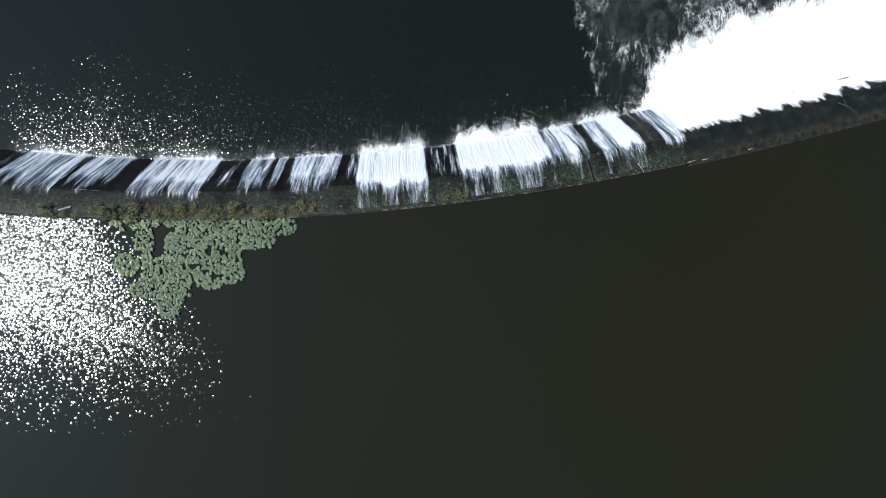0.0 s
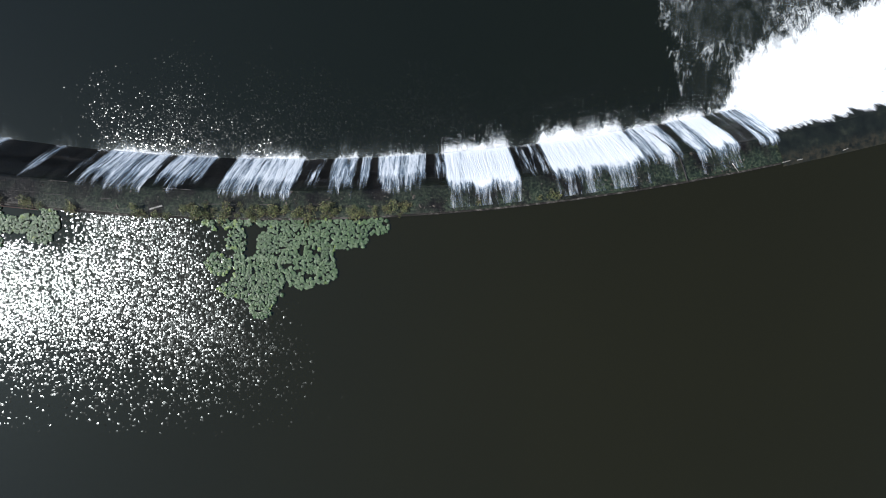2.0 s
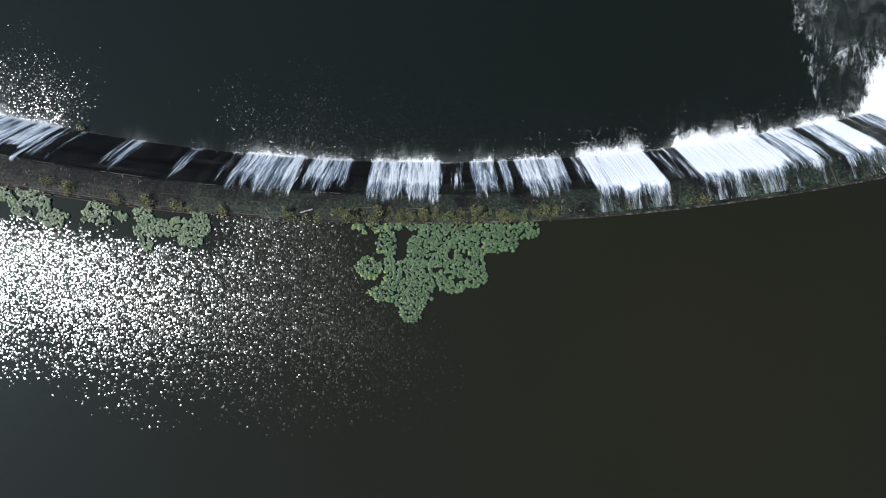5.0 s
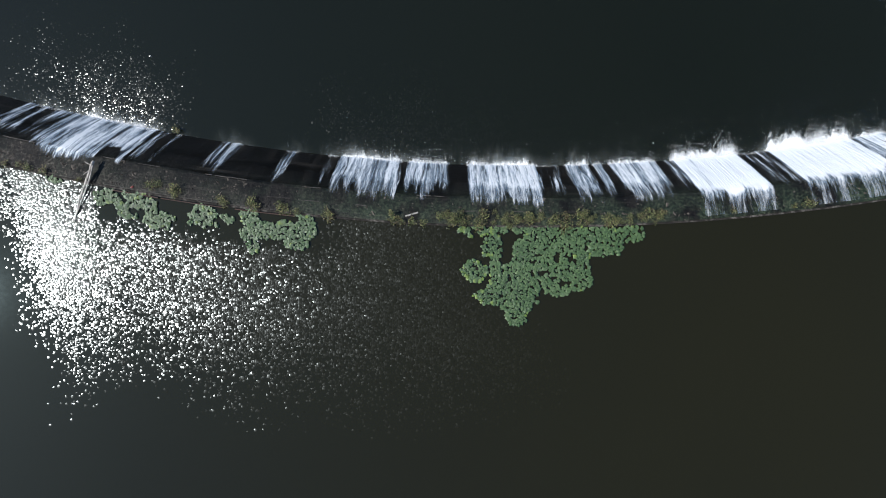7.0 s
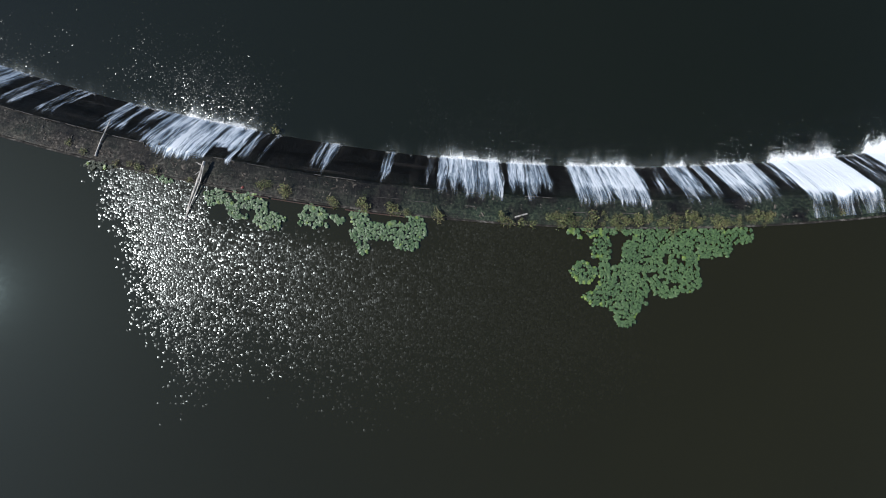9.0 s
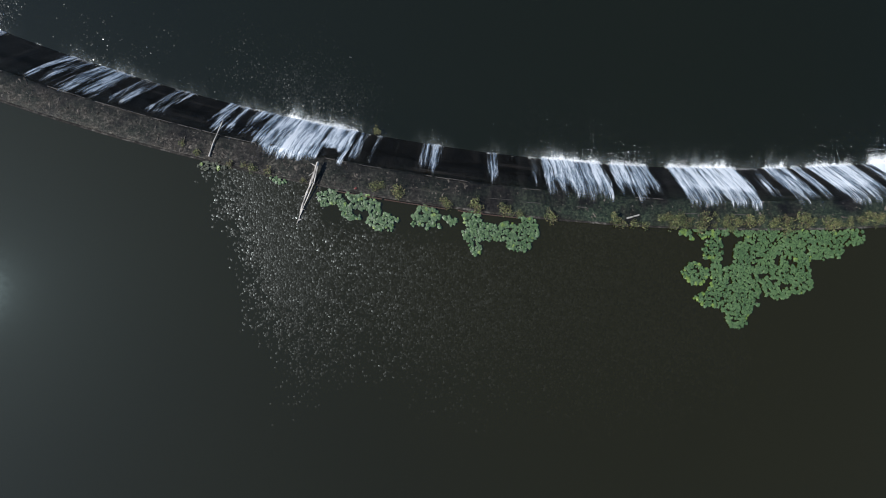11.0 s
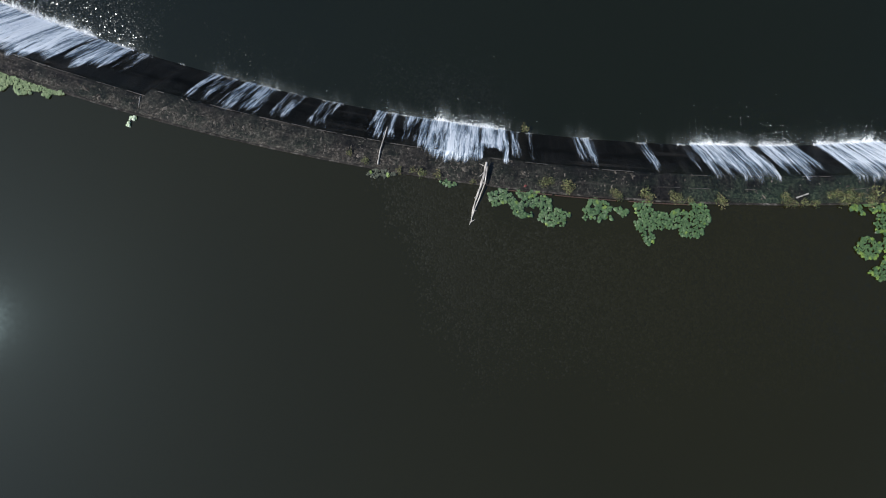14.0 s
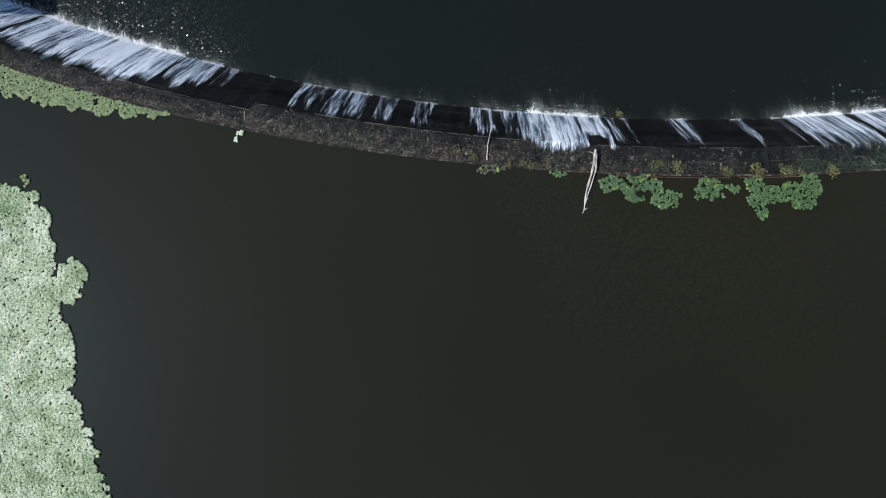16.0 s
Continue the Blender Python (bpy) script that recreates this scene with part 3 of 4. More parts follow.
# ---- foam and spray at the foot ----
def foam():
    xs1 = np.arange(-104, 58, 0.3)
    offs = np.concatenate([np.arange(-0.5, 3, 0.16), np.arange(3, 24, 0.4)])
    xs = np.repeat(xs1[None], len(offs), 0)
    ys = foot_y(xs) + offs[:, None]
    off = ys - foot_y(xs)
    power = fall_power(xs, 0.5)
    reach = 0.1 + 0.55 * power ** 2.5 * (1 + 0.5 * wave(xs1, 3.0, 0.8))[None]
    near = power * 1.08 * np.exp(-np.maximum(off, 0) / np.maximum(reach, 0.05))
    strong = sum(fall_power(xs1 + k * 0.35, 0.8) for k in range(-2, 3)) / 5
    throw = 0.65 + 0.35 * wave(xs1, 17.0, 0.7) + 0.3 * wave(xs1, 19.0, 2.3)
    mist = (0.06 * np.clip(strong / 0.4, 0, 1) + 0.42 * np.clip(strong - 0.5, 0, 0.5))[None] * np.exp(-(np.maximum(off, 0) / np.maximum(throw, 0.25)[None]) ** 2)
    # the white pool under the strong spill, with a torn left edge
    tear = wave2(xs, ys, 4.0, 0.35) * 1.5 + wave2(xs, ys, 6.0, 1.1) * 0.9 + wave2(xs, ys, 16.0, 2.6) * 0.5
    brim = 7.2 * (1 - np.exp(-np.maximum(xs - 15.7, 0) / 3.0)) + np.minimum(xs - 15.7, 0)
    pool = 1.3 * np.clip((brim - off + tear * 1.3 + 1.0) / 4.6, 0, 1)
    lace = (0.27 + 0.32 * wave2(xs, ys, 23.0, 0.28)) * np.clip((xs + tear - (13.6 - 0.27 * np.maximum(off - 3, 0))) / 1.5, 0, 1) * np.clip((15 - off) / 5, 0, 1)
    aerated = 0.05 * np.clip((xs + tear * 0.6 - (13.2 - 0.25 * np.maximum(off - 3, 0))) / 2.5, 0, 1) * np.clip((19 - off) / 8, 0, 1)
    rim = 0.42 * np.exp(-((xs + 1.0 * tear - (13.6 - 0.27 * np.maximum(off - 3, 0))) / 0.5) ** 2) * np.clip((off - 0.8) / 2, 0, 1)
    lace = np.maximum(lace, rim * np.clip((17 - off) / 6, 0, 1))
    mist = np.maximum(mist, aerated)
    wet = (0.40 + 0.35 * wave(xs1, 31.0, 1.7))[None] * np.exp(-np.abs(off - 0.05) / 0.10)
    cover = np.maximum(np.maximum(near, wet), np.maximum(pool, lace))
    zs = LEVEL_DOWN + 0.03 + 0.2 * np.clip(pool, 0, 1) * np.maximum(wave2(xs, ys, 9.0, 0.6) + 0.6 * wave2(xs, ys, 11.0, 1.7) + 0.6, 0)
    me = grid_mesh("river_foam", xs, ys, zs, [FOAM], {"cover": cover, "mist": mist})
    return tagged(new("river_foam", me), "white churned foam on the water along the weir's foot", "foam", kind="stuff")


foam()


# ---- water hyacinth ----
def leaves(centres, radius, count, rnd):
    """Round cupped leaves in rosettes at the centres: vertices and faces."""
    m = len(centres)
    ring = np.array([(0.0, 0, 0)] + [(math.cos(k * math.pi / 3), math.sin(k * math.pi / 3), 0.0) for k in range(6)])
    ring[1:, 2] = 0.16
    ring[1, 0], ring[1, 2] = 1.2, 0.05
    n = m * count
    c = np.repeat(centres, count, 0)
    R = np.repeat(radius, count)
    turn = np.tile(np.arange(count), m) * 2.4 + np.repeat(rnd.uniform(0, 6.3, m), count) + rnd.normal(0, 0.25, n)
    share = np.tile(np.sqrt((np.arange(count) + 0.4) / count), m)
    tilt = 0.30 * share + rnd.normal(0, 0.14, n) - 0.06
    size = R * rnd.uniform(0.28, 0.43, n)
    v = ring[None] * size[:, None, None]
    ct, st = np.cos(tilt)[:, None], np.sin(tilt)[:, None]
    x, z = v[..., 0] * ct + v[..., 2] * st, -v[..., 0] * st + v[..., 2] * ct
    y = v[..., 1]
    x = x + (share * R * 0.72)[:, None]
    cr, sr = np.cos(turn)[:, None], np.sin(turn)[:, None]
    high = (0.26 - 0.16 * share) * R / 0.20 * rnd.uniform(0.7, 1.2, n)
    verts = np.stack([c[:, :1] + x * cr - y * sr, c[:, 1:2] + x * sr + y * cr, c[:, 2:3] + high[:, None] + z], -1).reshape(-1, 3)
    fan = np.array([(0, k, k % 6 + 1) for k in range(1, 7)])
    faces = (np.arange(n)[:, None, None] * 7 + fan).reshape(-1, 3)
    return verts, faces


def plant_meshes(mat, tag):
    out = []
    for k in range(5):
        rnd = np.random.default_rng(100 + k)
        v, f = leaves(np.zeros((1, 3)), np.array([0.135 + 0.015 * (k % 3)]), 10 + k % 3, rnd)
        out.append(soup("plant_" + tag, v, f, [mat], smooth=True))
    return out


PLANTS = {"green": plant_meshes(HYACINTH, "green"), "pale": plant_meshes(HYACINTH_PALE_SHEEN, "pale"), "yellow": plant_meshes(HYACINTH_DRY, "yellow"), "grey": plant_meshes(HYACINTH_GREY, "grey"), "olive": plant_meshes(HYACINTH_OLIVE, "olive")}
MATS = {"green": HYACINTH, "pale": HYACINTH_PALE_SHEEN, "yellow": HYACINTH_DRY, "grey": HYACINTH_GREY, "olive": HYACINTH_OLIVE}


def depth_in(blobs, x, y):
    """Rough distance inside a union of ellipses, in metres; below 0 outside."""
    best = np.full(np.shape(x), -9.0)
    for bx, by, rx, ry in blobs:
        q = np.sqrt(((x - bx) / rx) ** 2 + ((y - by) / ry) ** 2)
        best = np.maximum(best, (1 - q) * min(rx, ry))
    return best


def hyacinth_mat(blobs, holes, label, colour="green", gap=0.182, rough_edge=0.2, thin=0.16, singles=140, spots=0.42, lush=1.0):
    bx = np.array(blobs)
    x0, x1 = (bx[:, 0] - bx[:, 2]).min() - 0.6, (bx[:, 0] + bx[:, 2]).max() + 0.6
    y0, y1 = (bx[:, 1] - bx[:, 3]).min() - 0.6, (bx[:, 1] + bx[:, 3]).max() + 0.6
    gx, gy = np.meshgrid(np.arange(x0, x1, gap), np.arange(y0, y1, gap * 0.87))
    gx = gx + (np.arange(gx.shape[0]) % 2)[:, None] * gap / 2
    x = gx.ravel() + rng.normal(0, gap * 0.22, gx.size)
    y = gy.ravel() + rng.normal(0, gap * 0.22, gx.size)
    keep = (y < crest_y(x) + 0.05) & (x > -100.5)
    x, y = x[keep], y[keep]
    depth = depth_in(blobs, x, y) + 0.05 + rough_edge * (wave2(x, y, 3.3, 0.8) + 0.7 * wave2(x, y, 7.7, 2.0))
    if holes:
        depth = np.minimum(depth, -depth_in(holes, x, y))
    open_spots = wave2(x, y, 9.1, 1.15)
    keep = (depth > 0) & (rng.random(len(x)) > thin) & ((open_spots < spots) | (depth > 1.6))
    x, y, depth = x[keep], y[keep], depth[keep]
    order = np.argsort(depth)
    thing = new("water_hyacinth_mat")
    mid = (float(bx[:, 0].mean()), float(min(bx[:, 1].mean(), crest_y(bx[:, 0].mean()) - 0.2)), LEVEL_UP)
    thing.matrix_basis = pose(*mid)
    tagged(thing, label, "water plants", "floating plant mats")
    for i in order[:singles]:
        name = colour
        if rng.random() < (0.4 if -24.5 < x[i] < -21.6 else 0.06):
            name = "yellow"
        ob = part("plant", PLANTS[name][int(rng.integers(5))], thing)
        k = float(rng.uniform(0.75, 1.2))
        ob.matrix_basis = pose(x[i] - mid[0], y[i] - mid[1], 0.0, rng.uniform(-8, 8), rng.uniform(-8, 8), rng.uniform(0, 360)) @ Matrix.Scale(k, 4)
    rest = order[singles:]
    if len(rest):
        c = np.stack([x[rest] - mid[0], y[rest] - mid[1], np.zeros(len(rest))], -1)
        v, f = leaves(c, rng.uniform(0.125, 0.185, len(rest)) * lush * gap / 0.205, 9, rng)
        crowd = new("plant_crowd", soup("plant_crowd", v, f, [MATS[colour]], smooth=True))
        crowd.parent = thing
        tagged(crowd, kind="stuff")
    return thing


hyacinth_mat([(-22.8, 1.76, 1.25, 0.42), (-21.68, 0.45, 0.72, 1.15), (-21.4, -1.2, 0.75, 0.55), (-22.95, -1.25, 0.95, 0.75), (-20.01, -2.49, 2.0, 1.88), (-19.92, -4.36, 0.75, 0.83),
              (-21.87, -3.12, 0.95, 0.5), (-19.3, 0.0, 0.95, 1.35), (-17.12, 0.42, 2.75, 1.67), (-13.7, 0.95, 1.9, 1.05), (-11.6, 1.5, 1.05, 0.6), (-16.28, -1.94, 1.58, 0.92), (-15.4, -1.0, 0.95, 1.1), (-17.52, -2.48, 1.17, 0.5), (-17.53, 1.88, 3.75, 0.33)],
             [(-20.45, 0.9, 0.36, 0.75), (-17.2, -1.75, 0.36, 0.2), (-15.9, -0.3, 0.22, 0.2), (-22.15, -0.35, 0.4, 0.2)],
             "large triangular mat of green floating water hyacinth by the crest", singles=290)
hyacinth_mat([(-48.85, 4.08, 1.88, 0.67), (-47.82, 3.24, 1.58, 0.75), (-46.16, 2.36, 0.92, 0.67)], [], "ragged mat of green water hyacinth beside the stranded trunk", rough_edge=0.28, spots=0.34, singles=120)
hyacinth_mat([(-43.05, 2.55, 0.92, 0.67), (-41.8, 2.54, 0.67, 0.33), (-43.25, 3.21, 0.46, 0.38), (-44.9, 2.62, 0.25, 0.25), (-40.9, 2.44, 0.25, 0.25)], [], "small loose group of green water hyacinth plants", rough_edge=0.34, spots=0.3, singles=80)
hyacinth_mat([(-39.51, 2.52, 0.83, 0.67), (-38.68, 1.6, 1.58, 0.67), (-37.02, 1.68, 1.58, 0.75), (-35.56, 1.79, 0.75, 1.0), (-35.98, 0.75, 0.92, 0.42), (-39.11, 0.57, 0.42, 0.33)], [], "crescent-shaped mat of green water hyacinth by the crest", rough_edge=0.28, spots=0.5, singles=150)
hyacinth_mat([(-53.81, 5.33, 0.54, 0.38)], [], "small bright green plant cluster at the crest's edge", rough_edge=0.15, singles=14)
hyacinth_mat([(-58.77, 6.35, 0.92, 0.3)], [], "withered grey-green plants caught at the crest's edge", "grey", rough_edge=0.15, singles=20)
hyacinth_mat([(-76.62, 11.34, 0.2, 0.14), (-76.91, 10.85, 0.1, 0.1)], [], "few pale yellow water hyacinth plants drifting alone", "pale", gap=0.2, rough_edge=0.1, thin=0.0, singles=14)
hyacinth_mat([(-92.49, 10.0, 0.2, 0.4)], [], "few pale water hyacinth plants drifting alone", "yellow", gap=0.2, rough_edge=0.1, singles=10)
hyacinth_mat([(-91.65, 17.2, 2.5, 0.95), (-90.0, 16.6, 2.2, 0.8), (-88.54, 15.8, 2.5, 0.8), (-87.0, 15.2, 2.0, 0.7), (-85.39, 14.6, 2.1, 0.55), (-83.6, 14.0, 1.3, 0.4), (-82.2, 13.55, 0.7, 0.22), (-95.53, 18.8, 2.5, 1.1), (-99, 20.4, 3, 1.2)], [], "dense yellow-green band of water hyacinth along the crest", "olive", gap=0.15, rough_edge=0.3, thin=0.03, singles=150)
# This field's pale leaf colour carries the painted sun sheen.
hyacinth_mat([(-102.0, -3.0, 11.3, 13.5), (-96.5, -16.0, 7.0, 14.0), (-96.0, 5.0, 4.8, 5.4), (-90.3, 2.15, 1.1, 1.35), (-94.0, -8.0, 3.0, 6.0), (-93.0, 6.5, 1.6, 2.8)], [], "wide dense field of green water hyacinth, sun sheen painted into its pale colour", "pale", gap=0.165, rough_edge=0.55, thin=0.03, singles=290, spots=0.75, lush=1.12)


# ---- weeds on the crest ----
def weed_mesh(k):
    rnd = np.random.default_rng(300 + k)
    tall = k == 5
    n = 115 if not tall else 130
    lobes = rnd.uniform(0, 6.283, 3)
    ang = rnd.uniform(0, 6.283, n)
    rad = np.sqrt(rnd.random(n)) * (0.30 if not tall else 0.16) * (1 + 0.35 * np.sin(3 * ang + lobes[0]) + 0.25 * np.sin(5 * ang + lobes[1]))
    h = rnd.uniform(0.06, 0.40, n) * (1.0 if not tall else 1.9)
    head = rnd.uniform(0, 6.283, n)
    lean = rnd.uniform(-0.5, 0.9, n)
    length = rnd.uniform(0.05, 0.13, n)
    w = length * rnd.uniform(0.35, 0.7, n)
    tip = np.stack([np.cos(head), np.sin(head), np.zeros(n)], -1)
    base = np.stack([rad * np.cos(ang), rad * np.sin(ang), h * (1.1 - rad)], -1)
    out = tip * np.cos(lean)[:, None] + np.array([0, 0, 1.0]) * np.sin(lean)[:, None]
    side = np.stack([-np.sin(head), np.cos(head), rnd.normal(0, 0.4, n)], -1)
    m = base + out * (length * 0.5)[:, None]
    verts = np.stack([base, m + side * (w * 0.5)[:, None], base + out * length[:, None], m - side * (w * 0.5)[:, None]], 1).reshape(-1, 3)
    faces = np.arange(n)[:, None] * 4 + np.array([[0, 1, 2, 3]])
    which = (rnd.random(n) < 0.25 + 0.12 * (k % 4)).astype(int)
    # stems
    s = 9
    sa = rnd.uniform(0, 6.283, s)
    sv, sf = [], []
    for j in range(s):
        r0 = rnd.uniform(0, 0.08)
        r1 = rnd.uniform(0.1, 0.26) * (0.6 if tall else 1)
        top = rnd.uniform(0.2, 0.38) * (1.7 if tall else 1)
        o = len(sv)
        d = np.array([math.cos(sa[j]), math.sin(sa[j]), 0])
        q = np.array([-d[1], d[0], 0]) * 0.008
        lo, hi = d * r0, d * r1 + np.array([0, 0, top])
        sv += [lo + q, lo - q, lo + d * 0.012, hi]
        sf += [(o, o + 1, o + 3), (o + 1, o + 2, o + 3), (o + 2, o, o + 3)]
    return soup("foliage", verts, faces, [WEED, WEED_DRY], which), soup("stems", sv, sf, [WEED_DRY])


WEEDS = [weed_mesh(k) for k in range(6)]


def weed(u, s, size, kind=None):
    x, y, z = at_weir(u, s)
    ob = new("weed_clump")
    foliage, stems = WEEDS[random.randrange(5) if kind is None else kind]
    part("foliage", foliage, ob)
    part("stems", stems, ob, "dry brown stems")
    ob.matrix_basis = pose(x, y, z - 0.02, 0, 0, random.uniform(0, 360)) @ Matrix.Scale(size, 4)
    tall = kind == 5
    return tagged(ob, "tall yellow-green weed growing from the weir's crest" if tall else "yellow-green and brown weeds rooted on the weir's crest", "weed", "weeds on the crest")


u = -25.6
while u < -9.2:
    weed(u, random.uniform(0.05, 0.85), random.choice((0.6, 0.8, 1.0, 1.2, 1.55)) * random.uniform(0.9, 1.1))
    if random.random() < 0.55:
        weed(u + 0.1, random.uniform(0.5, 1.15), random.uniform(0.5, 0.9))
    u += random.choice((0.2, 0.3, 0.4, 0.75))
for u, s, size, kind in ((-46.9, 0.75, 1.0, None), (-46.4, 0.9, 0.8, None), (-45.2, 0.8, 1.1, None), (-45.0, 0.4, 0.9, None), (-41.7, 0.5, 0.8, None), (-41.4, 0.2, 0.9, None), (-39.4, 0.6, 1.1, None), (-39.2, 0.25, 1.1, None),
                         (-37.3, 0.5, 1.0, None), (-36.9, 0.2, 0.9, None), (-36.1, 0.2, 0.8, None), (-33.9, 0.35, 1.0, None), (-33.6, 0.1, 0.9, None), (-29.2, 0.7, 0.9, 5), (-29.0, 0.25, 1.0, None), (-28.5, 0.15, 0.9, None), (-27.6, 0.2, 0.9, None),
                         (-26.8, 0.15, 0.8, None), (-24.6, 0.7, 1.1, 5), (-24.7, 0.3, 1.1, None), (-15.0, 0.9, 0.9, 5), (-10.6, 0.5, 0.8, None), (-9.3, 0.5, 0.8, None), (-55.7, 0.3, 0.9, None), (-54.6, 0.3, 0.9, None), (-56.4, 0.4, 0.7, None),
                         (-59.9, 0.5, 0.7, None), (-61.1, 0.9, 0.6, None), (1.6, 0.6, 0.9, None), (2.1, 0.5, 0.7, None), (0.7, 0.5, 0.6, None), (-3.8, 0.6, 0.6, None), (-52.0, 0.2, 0.6, None), (-57.4, 0.2, 0.7, None)):
    weed(u, s, size * 1.25, kind)
shrub = new("foot_shrub")
part("foliage", WEEDS[2][0], shrub)
part("stems", WEEDS[2][1], shrub, "dry brown stems")
shrub.matrix_basis = pose(-47.15, 9.95, LEVEL_DOWN + 0.1, 0, 0, 40) @ Matrix.Scale(1.1, 4)
tagged(shrub, "small yellow-green shrub growing at the weir's foot", "weed")


# ---- driftwood and scraps ----
def limb(points, radii, sides=9, seed=0):
    """A crooked tapering round stick through the points: vertices and faces."""
    r = random.Random(seed)
    verts, faces = [], []
    pts = [Vector(p) for p in points]
    for i, p in enumerate(pts):
        way = (pts[min(i + 1, len(pts) - 1)] - pts[max(i - 1, 0)]).normalized()
        a = way.cross(Vector((0.3, 0.1, 1))).normalized()
        b = way.cross(a)
        for k in range(sides):
            t = 2 * math.pi * k / sides
            verts.append(p + (a * math.cos(t) + b * math.sin(t)) * radii[i] * r.uniform(0.82, 1.15))
        if i:
            o = (i - 1) * sides
            faces += [(o + k, o + (k + 1) % sides, o + sides + (k + 1) % sides, o + sides + k) for k in range(sides)]
    faces.append(tuple(range(sides))[::-1])
    faces.append(tuple(range(len(verts) - sides, len(verts))))
    return [tuple(v) for v in verts], faces


def stick(name, points, radii, mat, parent=None, label="", seed=0, sides=9):
    v, f = limb(points, radii, sides, seed)
    me = bpy.data.meshes.new(name)
    me.from_pydata(v, [], f)
    me.materials.append(mat)
    ob = new(name, me)
    if parent is not None:
        ob.parent = parent
    return tagged(ob, label)


def stranded_trunk():
    top, low = Vector((-50.88, 6.62, 0.14)), Vector((-52.3, 2.4, 0.0))
    pts, radii = [], []
    for i in range(13):
        f = i / 12
        p = top.lerp(low, f)
        p += Vector((0.05 * math.sin(f * 7), 0.03 * math.sin(f * 11), 0.22 * math.sin(math.pi * min(f * 1.25, 1)) * (1 - f) + 0.05))
        pts.append(p)
        radii.append(0.098 - 0.05 * f + 0.018 * math.sin(i * 2.1))
    trunk = stick("tree_trunk", pts, radii, BLEACHED, seed=3)
    tagged(trunk, "bleached bare tree trunk stranded across the weir's crest", "log")
    stick("branch", [pts[1] + Vector((0.10, 0, 0.03)), pts[4] + Vector((0.22, -0.03, 0.06)), pts[7] + Vector((0.21, -0.03, 0.05)), pts[9] + Vector((0.13, -0.02, 0.04)), pts[11] + Vector((0.03, 0, 0.02))], [0.06, 0.048, 0.042, 0.035, 0.025], BLEACHED, trunk, seed=4)
    for i, (dx, dy, dz) in ((1, (-0.45, 0.25, 0.1)), (2, (-0.4, -0.35, 0.15)), (4, (0.28, -0.2, 0.2)), (7, (-0.22, -0.1, 0.2)), (10, (0.28, 0.05, 0.1)), (12, (0.3, 0.12, 0.06)), (12, (-0.15, -0.25, 0.0))):
        p = pts[i]
        stick("branch_stub", [p, p + Vector((dx, dy, dz)) * 0.5 + Vector((0, 0, 0.03)), p + Vector((dx, dy, dz))], [0.045, 0.03, 0.015], BLEACHED, trunk, seed=10 + i, sides=6)
    return trunk


stranded_trunk()
x0, y0, z0 = at_weir(*u_of(-58.87, 6.95), 0.06)
x1, y1, z1 = at_weir(*u_of(-58.62, 8.1), 0.07)
x2, y2, z2 = at_weir(*u_of(-58.05, 9.75), 0.07)
pole = stick("driftwood_pole", [(x0, y0, z0 + 0.02), (x1, y1, z1 + 0.05), (x2, y2, z1 - 0.2)], [0.065, 0.05, 0.035], BLEACHED, seed=21)
tagged(pole, "bleached driftwood pole lying across the crest shelf", "driftwood")
x0, y0, z0 = at_weir(*u_of(-76.15, 12.1), 0.03)
x1, y1, z1 = at_weir(*u_of(-76.1, 13.0), 0.03)
tagged(stick("driftwood_stick", [(x0, y0, z0), (x1, y1, z1)], [0.03, 0.02], BLEACHED, seed=22), "thin pale stick lying on the crest shelf", "driftwood")
x0, y0, z0 = at_weir(*u_of(30.1, 10.9), 0.16)
x1, y1, z1 = at_weir(*u_of(31.3, 10.0), 0.16)
snag = stick("driftwood_branch", [(x0, y0, z0), ((x0 + x1) / 2, (y0 + y1) / 2 + 0.08, (z0 + z1) / 2 + 0.12), (x1, y1, z1)], [0.05, 0.06, 0.045], DARK_WOOD, seed=23)
stick("branch_stub", [(x0 * 0.5 + x1 * 0.5, y0 * 0.5 + y1 * 0.5, z0 * 0.5 + z1 * 0.5 + 0.08), (x0 + 0.2, y0 + 0.15, z0 + 0.3)], [0.05, 0.03], DARK_WOOD, snag, seed=24)
tagged(snag, "dark wet branch caught in the overflowing water", "driftwood")
for u, s, a, l in ((18.9, 0.12, 15, 0.6), (19.9, 0.05, 12, 0.45), (23.3, 0.05, 20, 0.4), (15.2, 0.45, -55, 0.8)):
    x, y, z = at_weir(u, s, 0.14)
    d = Vector((math.cos(radians(a)), math.sin(radians(a)), 0)) * l / 2
    p = Vector((x, y, z))
    tagged(stick("driftwood_stick", [p - d, p + Vector((0, 0, 0.03)), p + d], [0.025, 0.03, 0.02], BLEACHED, seed=int(u * 7)), "pale broken stick lodged on the crest's edge", "driftwood")

pts = [at_weir(*u_of(x, y), 0.12) for x, y in ((11.55, 4.95), (11.35, 5.9), (11.1, 7.0), (10.75, 8.1), (10.35, 9.0), (10.0, 9.6))]
snag = stick("driftwood_branch", pts, [0.055, 0.06, 0.055, 0.045, 0.035, 0.02], DARK_WOOD, seed=31)
stick("branch_stub", [pts[2], (pts[2][0] - 0.25, pts[2][1] + 0.1, pts[2][2] + 0.25)], [0.04, 0.02], BLEACHED, snag, seed=32, sides=6)
tagged(snag, "long dark wet branch stranded down the weir's face between two falls", "driftwood")

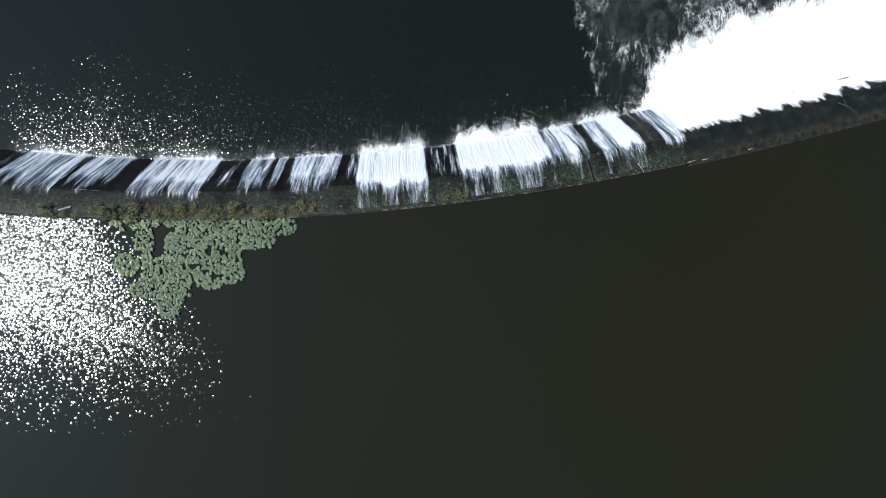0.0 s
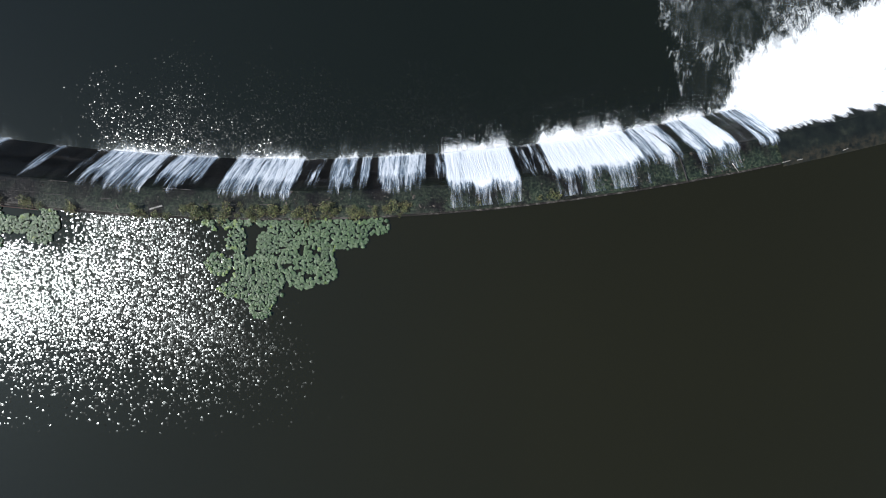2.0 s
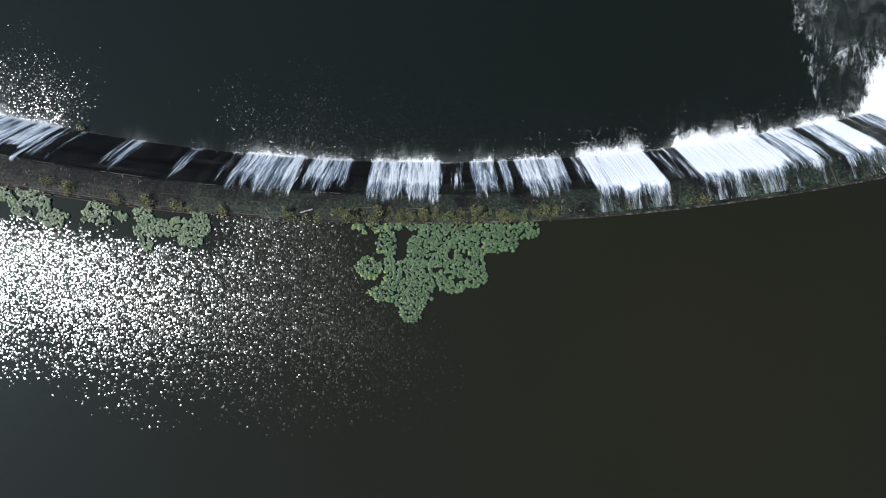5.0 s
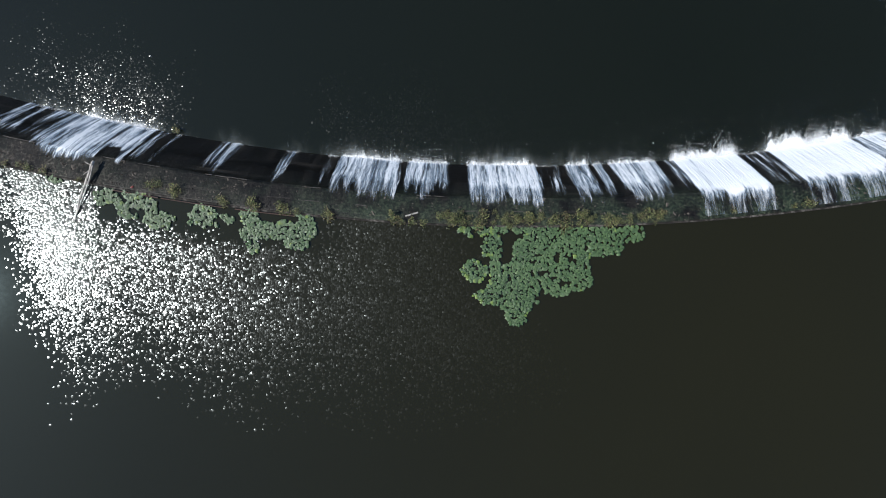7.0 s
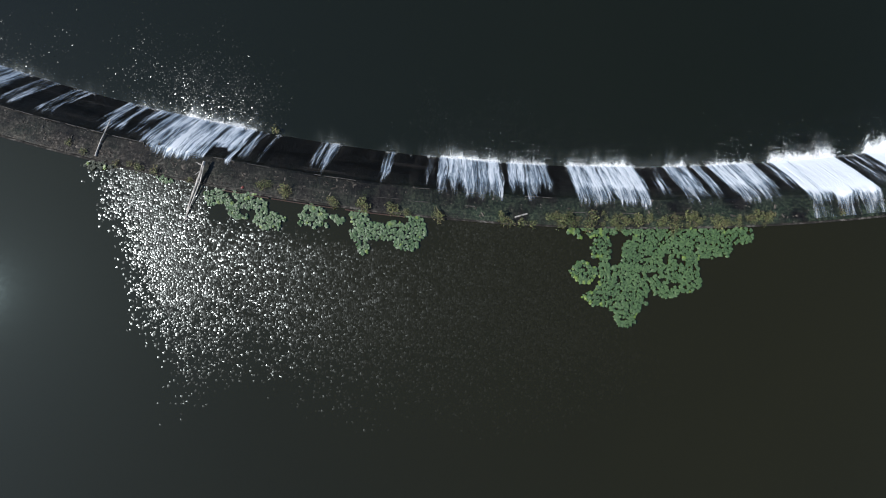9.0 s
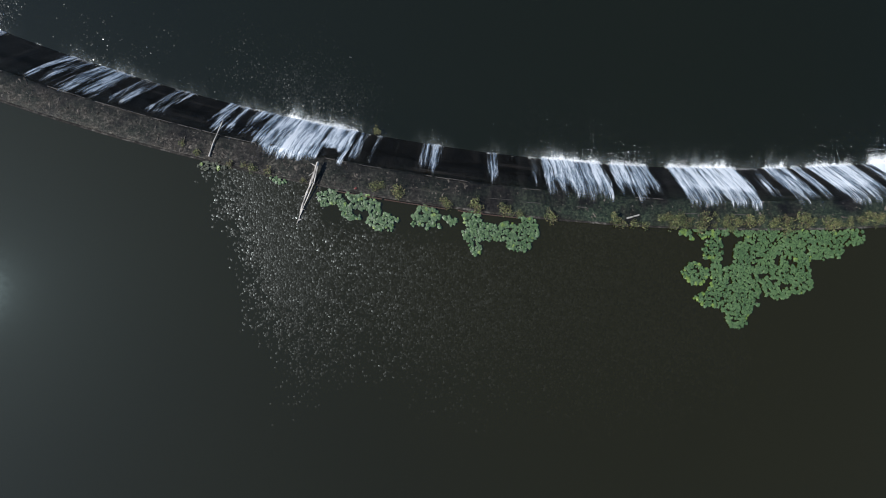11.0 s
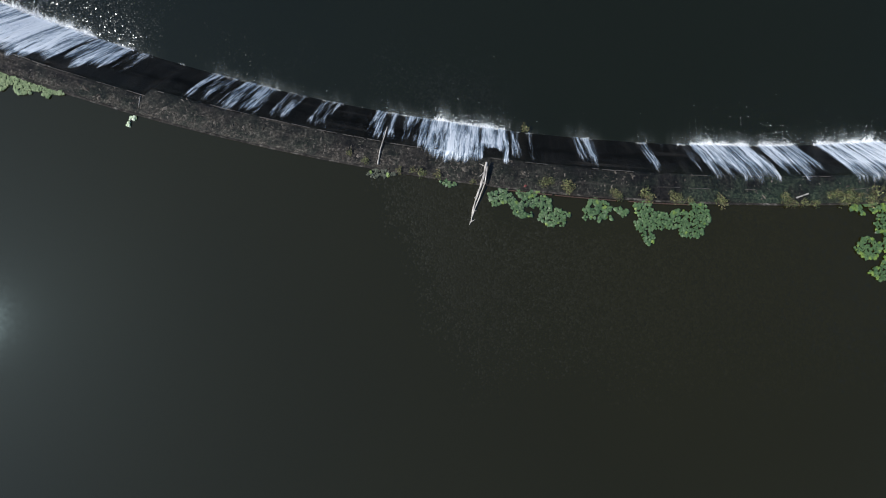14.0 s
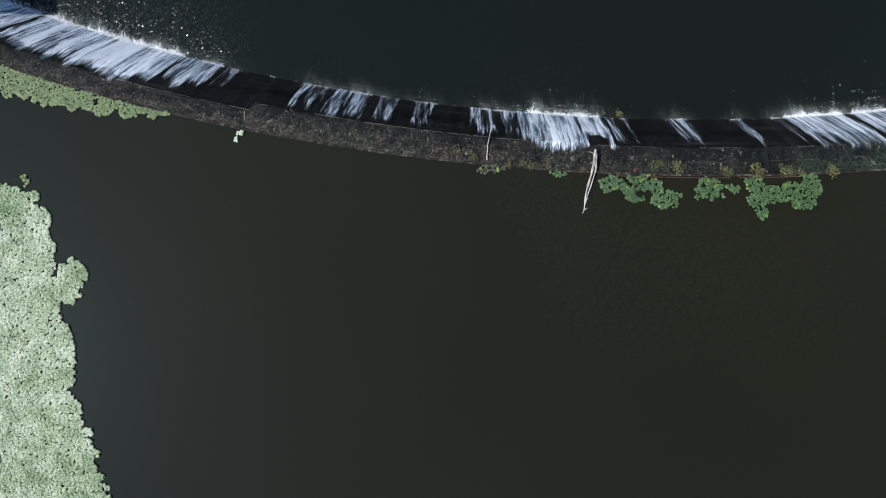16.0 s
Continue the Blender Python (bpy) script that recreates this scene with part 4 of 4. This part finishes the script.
bm = bmesh.new()
bmesh.ops.create_cube(bm, size=1.0)
bmesh.ops.scale(bm, vec=(0.98, 0.11, 0.05), verts=bm.verts)
bmesh.ops.bevel(bm, geom=bm.edges[:], offset=0.012, segments=2, affect="EDGES")
me = bpy.data.meshes.new("plank")
bm.to_mesh(me)
bm.free()
me.materials.append(PLANK)
plank = new("plank", me)
x, y, z = at_weir(*u_of(-27.65, 2.9))
plank.matrix_basis = pose(x, y, z + 0.05, -4, 0, 16)
tagged(plank, "weathered pale grey plank lying among the weeds", "plank")

# a rusty pipe along the edge beside the trunk, and a scrap of red plastic
for a, b in ((-49.6, -46.2), (-46.0, -41.5), (-40.6, -36.2)):
    pts = [Vector((q, float(crest_y(q)) - 0.10, 0.10 + 0.03 * math.sin(q * 2))) for q in np.linspace(a, b, 7)]
    tagged(stick("rusty_pipe", pts, [0.045] * 7, RUST, seed=int(-a)), "thin rusty iron pipe along the crest's edge", "pipe")
bm = bmesh.new()
bmesh.ops.create_icosphere(bm, subdivisions=2, radius=0.10)
for v in bm.verts:
    v.co = Vector((v.co.x * 1.3, v.co.y * 0.8, v.co.z * 0.55)) * (1 + 0.3 * noise.noise(v.co * 9))
me = bpy.data.meshes.new("plastic_scrap")
bm.to_mesh(me)
bm.free()
me.materials.append(RED)
scrap = new("plastic_scrap", me)
x, y, z = at_weir(*u_of(-48.14, 4.75))
scrap.matrix_basis = pose(x, y, z + 0.06, 0, 0, 30)
tagged(scrap, "crumpled faded red plastic scrap on the crest", "litter")

def rubble():
    """Stones, bits of wood and dead leaves washed onto the crest shelf."""
    n = 3200
    us = np.concatenate([rng.uniform(-92, -40, 2300), rng.uniform(-40, 17, 900)])
    ss = rng.beta(1.1, 1.5, n) * (shelf_width(us) - 0.15) + 0.2
    patch = wave2(us, ss, 21.0, 0.8)
    keep = rng.random(n) < 0.55 + 0.9 * patch
    us, ss = us[keep], ss[keep]
    n = len(us)
    y, nx, ny, _ = across(us)
    c = np.stack([us + nx * ss, y + ny * ss, weir_z(us, ss)], -1)
    r = rng.gamma(2.0, 0.016, n) + 0.015
    base = np.array([(1, 0, 0), (0.3, 0.9, 0), (-0.8, 0.6, 0), (-0.7, -0.7, 0), (0.4, -0.9, 0), (0.1, 0.05, 0.7)])
    v = base[None] * (1 + rng.normal(0, 0.25, (n, 6, 3)))
    t = rng.uniform(0, 6.283, n)
    long = rng.uniform(1, 2.4, n)[:, None]
    x, yy = v[..., 0] * long, v[..., 1]
    ct, st = np.cos(t)[:, None], np.sin(t)[:, None]
    v = np.stack([x * ct - yy * st, x * st + yy * ct, v[..., 2] - 0.15], -1) * r[:, None, None] + c[:, None]
    fan = np.array([(5, k, (k + 1) % 5) for k in range(5)])
    me = soup("crest_rubble", v.reshape(-1, 3), (np.arange(n)[:, None, None] * 6 + fan).reshape(-1, 3), [RUBBLE])
    tagged(new("crest_rubble", me), "small stones and wood bits strewn over the crest shelf", "rubble", kind="stuff")


shade_pier()
rubble()
coping()
lip()
